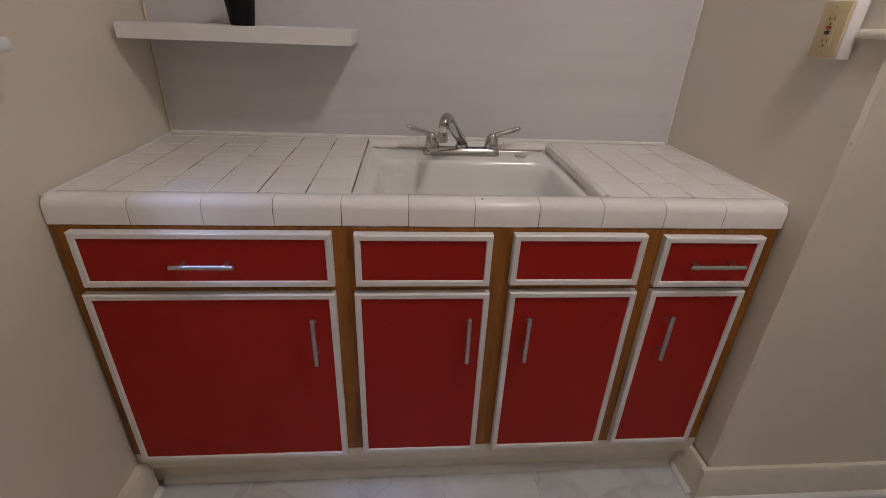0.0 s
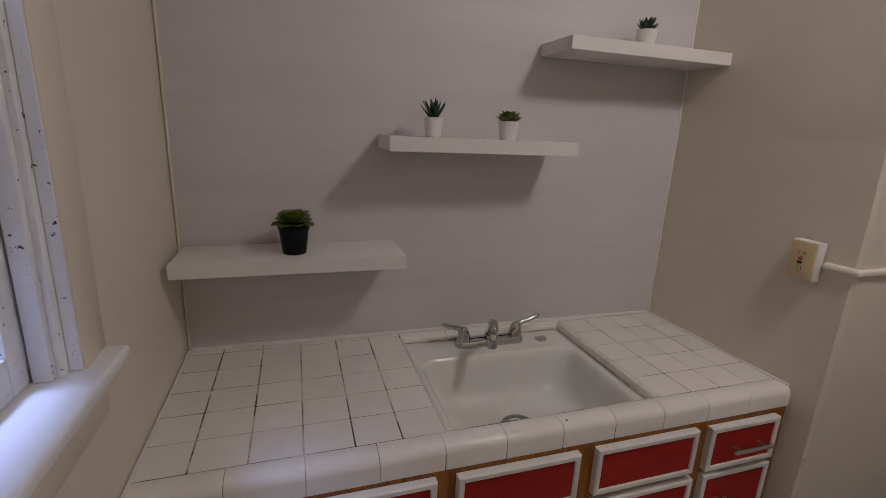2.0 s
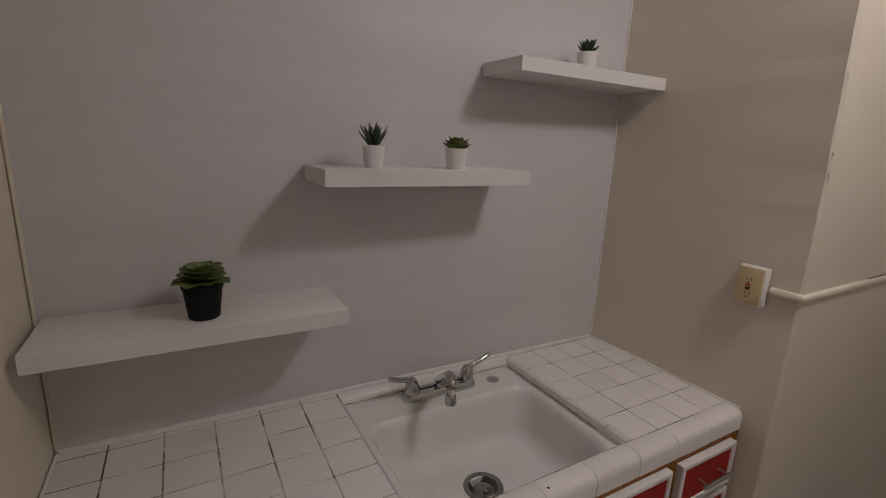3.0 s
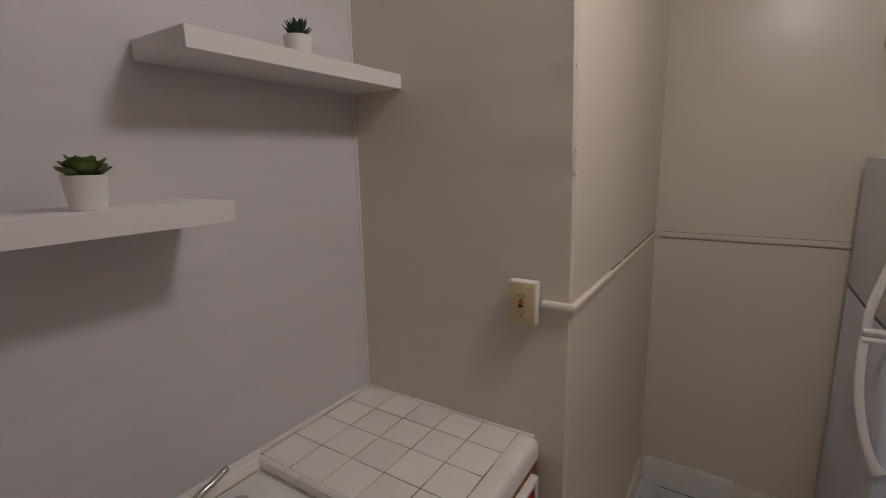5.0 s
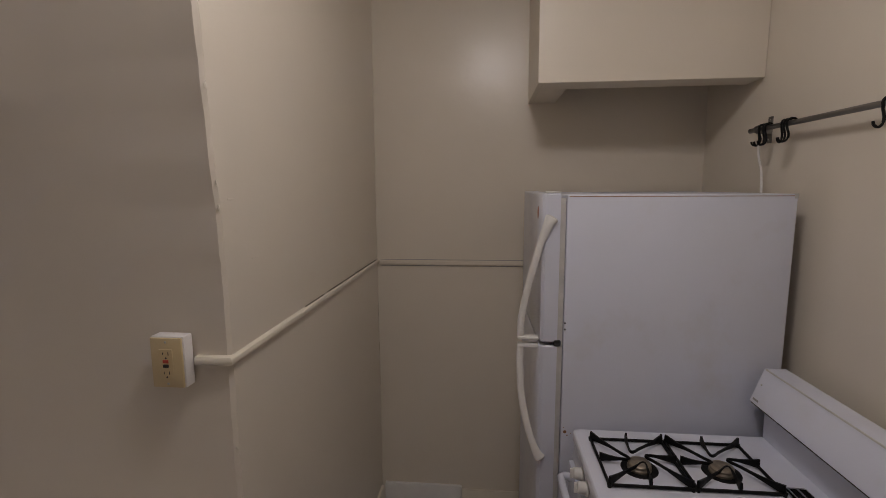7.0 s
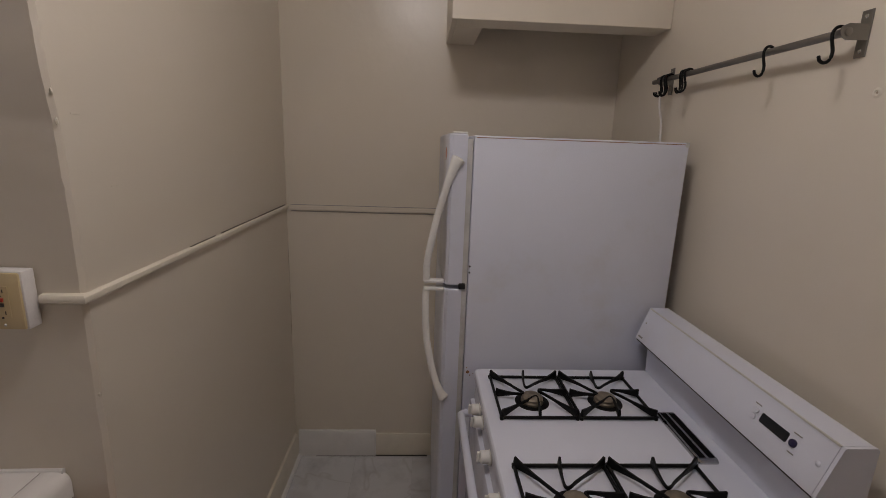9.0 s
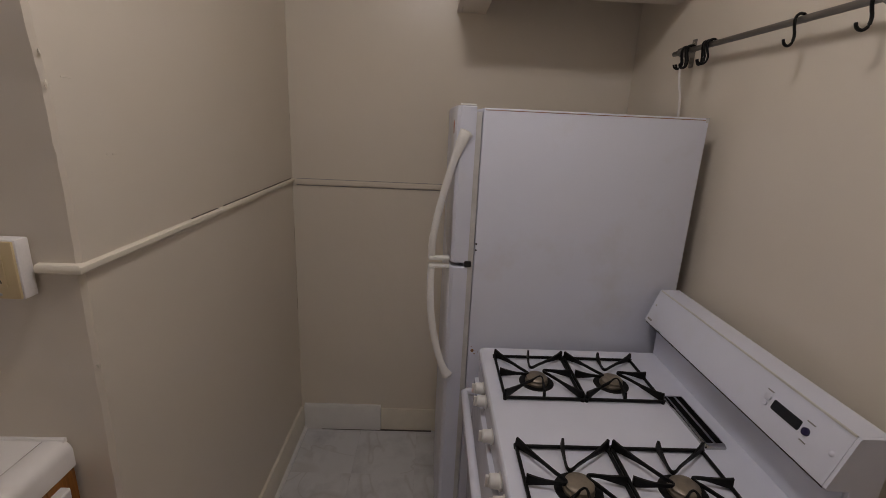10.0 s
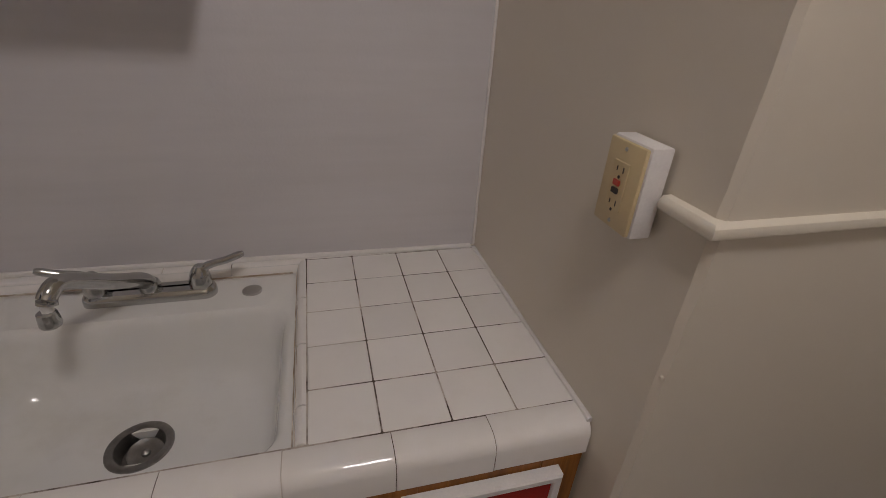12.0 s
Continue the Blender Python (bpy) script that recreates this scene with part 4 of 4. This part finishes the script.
OUT = Vector((0, 0.102, 0.035)).normalized()


def on_face(x, v, out=0.0):
    """A point on the sloped face, v metres up from its lower edge."""
    return Vector((x, -2.076, 1.056)) + SLOPE * v + OUT * out


def plaque(bm, x, v, w, h, t=0.0015, r=0.004):
    loops = []
    for o in (-0.001, t):
        loop = rounded(-w / 2, w / 2, -h / 2, h / 2, min(r, h * 0.45), 0, 4)
        loops.append([on_face(x + p.x, v + p.y, o) for p in loop])
    return loft(bm, loops)


part("display", plaque(bmesh.new(), -0.035, 0.059, 0.076, 0.022), SCREEN, panel, "dark clock display")
part("button", spun(bmesh.new(), on_face(-0.088, 0.058), OUT, [(0, 0.0085), (0.004, 0.008), (0.005, 0.001)], 16), BLUE_BUTTON, panel, "dark blue round button")
for v in (0.066, 0.050):
    part("rocker", plaque(bmesh.new(), 0.021 - (v - 0.058) * 0.1, v, 0.016, 0.011, 0.004), ENAMEL, panel)
part("screw", spun(bmesh.new(), on_face(-0.148, 0.057), OUT, [(0, 0.006), (0.002, 0.004), (0.003, 0.001)], 12), ENAMEL, panel)
part("screw", spun(bmesh.new(), on_face(0.538, 0.062), OUT, [(0, 0.004), (0.0015, 0.003)], 10), STEEL, panel)
part("badge", plaque(bmesh.new(), 0.533, 0.012, 0.026, 0.006, 0.001, 0.001), PRINT, panel, "small grey maker's badge")
for x, v, w in ((0.023, 0.079, 0.018), (-0.088, 0.078, 0.020), (-0.092, 0.038, 0.016)):
    part("marking", plaque(bmesh.new(), x, v, w, 0.0028, 0.0006, 0.0005), PRINT, panel, "faint grey print")

# oven vent
VX0, VX1, VY0, VY1 = 0.076, 0.287, -2.080, -2.026
bm = bmesh.new()
loft(bm, [rounded(VX0 + o, VX1 - o, VY0 + o, VY1 - o, 0.005, STZ + z, 3) for o, z in ((0.0, -0.002), (0.0, 0.003), (0.003, 0.009), (0.007, 0.010))])
vent = part("oven_vent", bm, CHROME, stove, "chrome oven vent")
for ya, yb in ((VY0 + 0.0065, VY0 + 0.0240), (VY1 - 0.0240, VY1 - 0.0065)):
    part("slot", box(bmesh.new(), VX0 + 0.010, VX1 - 0.010, ya, yb, STZ + 0.0085, STZ + 0.0106, 0.0008, 1), VENT_BLACK, vent, "black vent slot")


# burners and grates
def grate_mesh(w, d):
    """A square iron grate: low flat frame, pointed fins at corners and mid-sides that taper into four hairpin fingers."""
    bm = bmesh.new()
    hw, hd, zf, zt = w / 2, d / 2, 0.0065, 0.0235
    corners = [(-hw, -hd), (hw, -hd), (hw, hd), (-hw, hd)]
    for (xa, ya), (xb, yb) in zip(corners, corners[1:] + corners[:1]):
        tube(bm, [(xa, ya, zf), (xb, yb, zf)], 0.0050, 8, 0.85)
    mids = [(0, -hd), (hw, 0), (0, hd), (-hw, 0)]
    for px, py in corners:
        tube(bm, [(px, py, 0.0), (px, py, zf + 0.004)], [0.0055, 0.0070], 7)
    for i in range(4):
        def at(a, b, i=i):
            return Vector((corners[i][0] * a + mids[i][0] * b, corners[i][1] * a + mids[i][1] * b, 0))
        path = curve_pts([at(1.0, 0), at(0.74, 0.06), at(0.45, 0.14), at(0.15, 0.23), at(0.02, 0.25), at(-0.08, 0.31), at(-0.11, 0.44), at(-0.07, 0.70), at(0, 1.0)], 4)
        n = len(path)
        loops = []
        for k, p in enumerate(path):
            along = (path[min(k + 1, n - 1)] - path[max(k - 1, 0)]).normalized()
            side = Vector((-along.y, along.x, 0))
            first_end, u = k < n / 2, min(k, n - 1 - k) / (n - 1)
            fin = max(0.0, 1 - u / (0.26 if first_end else 0.18))
            top, low = zt + 0.0075 * fin * fin, zt - 0.0080 - (zt - 0.013) * fin
            half = 0.0026 + 0.0016 * fin
            loops.append([p + side * half * 0.7 + Vector((0, 0, top)), p - side * half * 0.7 + Vector((0, 0, top)), p - side * half + Vector((0, 0, (top + low) / 2)), p - side * half * 0.8 + Vector((0, 0, low)),
                          p + side * half * 0.8 + Vector((0, 0, low)), p + side * half + Vector((0, 0, (top + low) / 2))])
        loft(bm, loops)
    return bm


GW, GD = 0.228, 0.214
burner_at = [(0.352, -1.680), (0.352, -1.902), (-0.058, -1.680), (-0.058, -1.902)]
cols = [(0.374, -1.681), (0.374, -1.906), (-0.050, -1.677), (-0.050, -1.902)]
for bx, by in burner_at:
    b = part("burner", spun(bmesh.new(), (bx, by, STZ - 0.004), (0, 0, 1), [(0, 0.052), (0.0035, 0.050), (0.0035, 0.044), (0.0030, 0.040)], 30), IRON, stove, "black burner bowl")
    head = part("burner_head", spun(bmesh.new(), (bx, by, STZ - 0.001), (0, 0, 1), [(0, 0.033), (0.006, 0.033), (0.012, 0.028), (0.013, 0.001)], 24), BURNER, b)
    part("burner_cap", spun(bmesh.new(), (bx, by, STZ + 0.0115), (0, 0, 1), [(0, 0.031), (0.004, 0.031), (0.007, 0.028), (0.0085, 0.02), (0.0085, 0.001)], 24), BURNER, b, "worn brown burner cap")
first = None
for bx, by in cols:
    if first is None:
        bm = grate_mesh(GW, GD)
        first = new("burner_grate", finish("burner_grate", bm, IRON))
        tagged(first, "black cast iron burner grate on the stove", "grate", "four grates on the stove")
        first.location = (bx, by, STZ - 0.0015)
    else:
        copy_thing(first, pose(bx, by, STZ - 0.0015))

# ---- refrigerator ----
RX0, RX1, RF, RB, RZ = 0.585, 1.305, -1.497, -2.180, 1.703
fridge = thing("refrigerator", ((RX0 + RX1) / 2, -1.8, 0), "white top-freezer refrigerator with curved handles", "refrigerator")
part("body", box(bmesh.new(), RX0, RX1, RB, RF, 0.03, RZ, 0.004), FRIDGE, fridge, "textured white steel body")
part("top_seam", box(bmesh.new(), RX0 - 0.0007, RX0 + 0.001, RB + 0.012, RF - 0.006, RZ - 0.0070, RZ - 0.0050), RUST, fridge, "thin grimy seam")
part("gasket", box(bmesh.new(), RX0 + 0.004, RX1 - 0.004, RF + 0.0025, -1.477, 0.12, RZ - 0.012), GASKET, fridge, "grey rubber gasket")
part("kick_grille", box(bmesh.new(), RX0 + 0.01, RX1 - 0.01, RF - 0.0005, -1.46, 0.03, 0.10, 0.003), GASKET, fridge)
SPLIT = 1.212


def fridge_door(name, z0, z1, label):
    bm = bmesh.new()
    prof = [(RX0 + 0.002, -1.4775), (RX0 + 0.002, -1.432), (RX0 + 0.010, -1.422), (RX0 + 0.05, -1.416), ((RX0 + RX1) / 2, -1.411), (RX1 - 0.05, -1.416), (RX1 - 0.010, -1.422), (RX1 - 0.002, -1.432), (RX1 - 0.002, -1.4775)]
    def ins(o):
        cx, cy = (RX0 + RX1) / 2, -1.445
        return [(cx + (x - cx) * (1 - o / 0.36), cy + (y - cy) * (1 - o / 0.033)) for x, y in prof]
    loft(bm, [[Vector((x, y, z)) for x, y in ins(o)] for o, z in ((0.003, z0), (0.0, z0 + 0.004), (0.0, z1 - 0.004), (0.003, z1))])
    return part(name, bm, FRIDGE, fridge, label)


freezer = fridge_door("freezer_door", SPLIT + 0.005, RZ + 0.004, "white freezer door")
lower = fridge_door("fridge_door", 0.11, SPLIT - 0.008, "white refrigerator door")
HX = RX0 + 0.030
p = curve_pts([(RX0 - 0.001, -1.452, 1.634), (RX0 - 0.004, -1.438, 1.606), (RX0 + 0.001, -1.412, 1.53), (RX0 + 0.012, -1.380, 1.40), (HX - 0.008, -1.361, 1.29), (HX + 0.002, -1.360, 1.222)], 6)
part("handle", tube(bmesh.new(), p, [0.013] + [0.023 - 0.0112 * min(1, k / 11) for k in range(1, len(p))], 14, 0.58, (0, 1, 0)), PLASTIC, freezer, "curved off-white handle")
part("handle_foot", box(bmesh.new(), HX - 0.010, HX + 0.018, -1.4195, -1.351, 1.2175, 1.229, 0.004), PLASTIC, freezer, "off-white handle foot")
p = curve_pts([(HX + 0.002, -1.360, 1.198), (HX - 0.004, -1.359, 1.13), (HX - 0.010, -1.366, 1.02), (RX0 + 0.010, -1.388, 0.91), (RX0 + 0.001, -1.414, 0.835), (RX0 - 0.001, -1.434, 0.802)], 6)
part("handle", tube(bmesh.new(), p, [0.0118 + 0.008 * max(0, (k - len(p) + 9) / 8) for k in range(len(p) - 1)] + [0.011], 14, 0.58, (0, 1, 0)), PLASTIC, lower, "curved off-white handle")
part("handle_foot", box(bmesh.new(), HX - 0.010, HX + 0.018, -1.4195, -1.351, 1.191, 1.2035, 0.004), PLASTIC, lower, "off-white handle foot")
part("hinge_cover", box(bmesh.new(), RX0 + 0.004, RX0 + 0.05, -1.476, -1.43, RZ + 0.0045, RZ + 0.010, 0.002), PLASTIC, fridge, "off-white hinge cover")
part("middle_hinge", box(bmesh.new(), RX0 - 0.0045, RX0 + 0.03, -1.489, -1.466, SPLIT - 0.007, SPLIT + 0.013, 0.004), BLACK, fridge, "black hinge plug")
part("emblem", loft(bmesh.new(), [ring((0.667, -1.4165 + d, 1.643), r, (0, 1, 0), 20, r * 1.7, (1, 0, 0)) for d, r in ((0, 0.0125), (0.0025, 0.012), (0.0035, 0.004))]), EMBLEM, freezer, "oval copper-coloured emblem")
for z in (1.284, 1.263):
    part("plug", spun(bmesh.new(), (RX0 + 0.0003, -1.501, z), (-1, 0, 0), [(0, 0.0034), (0.002, 0.003)], 10), BLACK, fridge)
part("rust_spot", spun(bmesh.new(), (RX0 + 0.0003, -1.511, 0.905), (-1, 0, 0), [(0, 0.007), (0.0006, 0.005)], 9), RUST, fridge, "brown rust spot")
for y, z, r in ((-1.519, 0.893, 0.003), (-1.507, 0.921, 0.0022), (-1.53, 0.90, 0.002)):
    part("rust_spot", spun(bmesh.new(), (RX0 + 0.0003, y, z), (-1, 0, 0), [(0, r), (0.0005, r * 0.7)], 7), RUST, fridge, "brown rust speck")
part("corner_clip", box(bmesh.new(), RX0 - 0.001, RX0 + 0.012, RB - 0.001, RB + 0.010, RZ - 0.014, RZ + 0.001, 0.001, 1), GASKET, fridge)
for fx in (RX0 + 0.06, RX1 - 0.06):
    for fy in (RF - 0.05, RB + 0.06):
        part("foot", spun(bmesh.new(), (fx, fy, 0), (0, 0, 1), [(0, 0.02), (0.031, 0.018)], 12), BLACK, fridge)

# ---- overhead cupboard ----
UX0, UY1, UZ = 0.920, -1.432, 2.115
over = thing("overhead_cupboard", (1.14, -1.83, UZ), "cream painted boxed-in cupboard over the refrigerator", "cupboard")
part("side_panel", box(bmesh.new(), UX0, UX0 + 0.02, SOUTH + 0.001, UY1, UZ, CEILING - 0.001, 0.0015, 1), WALL, over)
part("front_panel", box(bmesh.new(), UX0 + 0.0205, RIGHT - 0.001, UY1 - 0.02, UY1 - 0.0008, UZ, CEILING - 0.001, 0.0015, 1), WALL, over)
part("bottom_panel", box(bmesh.new(), UX0 + 0.0205, RIGHT - 0.001, SOUTH + 0.001, UY1 - 0.0205, UZ + 0.26, UZ + 0.28), WALL, over)
part("bottom_board", box(bmesh.new(), UX0 + 0.0205, UX0 + 0.125, SOUTH + 0.001, UY1 - 0.0205, UZ + 0.0005, UZ + 0.0195, 0.001, 1), WALL, over, "cream board under the cupboard edge")
part("bottom_board", box(bmesh.new(), UX0 + 0.1255, RIGHT - 0.001, UY1 - 0.125, UY1 - 0.0205, UZ + 0.0005, UZ + 0.0215, 0.002), WALL, over)

# ---- utensil rail with hooks ----
BZ, BY = 1.923, SOUTH + 0.048
bar = thing("utensil_rail", (0.49, SOUTH, BZ), "grey steel utensil rail screwed to the wall", "utensil rail")
part("bar", spun(bmesh.new(), (0.097, BY, BZ), (1, 0, 0), [(0, 0.007), (0.001, 0.0085), (0.803, 0.0085), (0.804, 0.007)], 16), GREY_STEEL, bar, "grey steel bar")
for bx in (0.112, 0.862):
    br = part("bracket", box(bmesh.new(), bx - 0.013, bx + 0.013, SOUTH + 0.0003, SOUTH + 0.004, BZ - 0.046, BZ + 0.046, 0.001, 1), GREY_STEEL, bar, "flat steel bracket")
    prism(b2 := bmesh.new(), [(SOUTH + 0.004, BZ - 0.014), (BY, BZ - 0.016), (BY + 0.013, BZ - 0.009), (BY + 0.016, BZ), (BY + 0.013, BZ + 0.010), (BY, BZ + 0.016), (SOUTH + 0.004, BZ + 0.016)], "x", bx - 0.0128, bx - 0.0095)
    part("arm", b2, GREY_STEEL, br)
    for dz in (-0.034, 0.034):
        part("screw", spun(bmesh.new(), (bx, SOUTH + 0.004, BZ + dz), (0, 1, 0), [(0, 0.0045), (0.0015, 0.003)], 10), CHROME, br)
    part("screw", spun(bmesh.new(), (bx - 0.0128, BY + 0.002, BZ), (-1, 0, 0), [(0, 0.004), (0.0015, 0.003)], 10), CHROME, br)


def hook_mesh():
    pts = [(0, -0.0125, -0.004), (0, -0.0135, 0.004), (0, -0.008, 0.0125), (0, 0.001, 0.0145), (0, 0.010, 0.0105), (0, 0.0145, 0.001), (0, 0.012, -0.016), (0, 0.007, -0.034), (0, 0.010, -0.050), (0, 0.020, -0.057), (0, 0.031, -0.052), (0, 0.034, -0.043)]
    p = curve_pts(pts, 3)
    return tube(bmesh.new(), p, [0.0034] * (len(p) - 1) + [0.0028], 7, 1.1)


hook = new("s_hook", finish("s_hook", hook_mesh(), IRON))
tagged(hook, "black iron S-hook hanging on the utensil rail", "hook", "hooks on the utensil rail")
hook.matrix_basis = pose(0.318, BY, BZ - 0.0005, 0, 0, 8)
for x, turn in ((0.119, -4), (0.832, 30), (0.818, -12), (0.803, 24), (0.786, 5), (0.708, 34), (0.688, 10), (0.668, -16)):
    copy_thing(hook, pose(x, BY, BZ - 0.0005, 0, 0, turn))
cord = curve_pts([(0.820, BY + 0.012, BZ - 0.052), (0.824, BY + 0.004, BZ - 0.10), (0.830, SOUTH + 0.035, 1.76), (0.836, SOUTH + 0.028, 1.62), (0.838, SOUTH + 0.025, 1.2), (0.838, SOUTH + 0.025, 0.55), (0.838, SOUTH + 0.02, 0.40)], 5)
single("power_cord", tube(bmesh.new(), cord, 0.004, 8), CORD, "white cord hanging from a hook behind the refrigerator", "cord", at=(0.86, SOUTH, 0.4))
anchor = thing("wall_anchor", (0.055, SOUTH, 1.802), "small screw hole with torn plaster in the wall", "screw hole")
part("plug", spun(bmesh.new(), (0.055, SOUTH + 0.0002, 1.802), (0, 1, 0), [(0, 0.011), (0.0012, 0.0085), (0.0022, 0.006), (0.0012, 0.0045), (0.0004, 0.001)], 9), TRIM, anchor, "raised ring of torn plaster")
part("hole", spun(bmesh.new(), (0.055, SOUTH + 0.0008, 1.802), (0, 1, 0), [(0, 0.0030), (0.0006, 0.0024)], 8), GRIME, anchor)


# ---- floor tiles ----
FT = 0.305
shared = {}
x = LEFT + 0.005
while x < RIGHT:
    y = SOUTH + 0.005
    xe = min(x + FT, RIGHT - 0.002)
    while y < 0:
        ye = min(y + FT, 0.0)
        if xe - x > 0.01 and y < -0.4 and not (x > 0.02 and y > NORTH):
            k = (round(xe - x, 3), round(ye - y, 3))
            if k not in shared:
                bm = bmesh.new()
                loft(bm, [rounded(o - k[0] / 2, k[0] / 2 - o, o - k[1] / 2, k[1] / 2 - o, 0.001, z, 1) for o, z in ((0.0002, -0.006), (0.0002, -0.0005), (0.0006, 0.0))], close_start=False)
                shared[k] = finish("floor_tile", bm, MARBLE)
            ob = new("floor_tile", shared[k])
            ob.parent = floor
            ob.location = ((x + xe) / 2, (y + ye) / 2, random.uniform(-0.0001, 0.0))
        y += FT
    x += FT
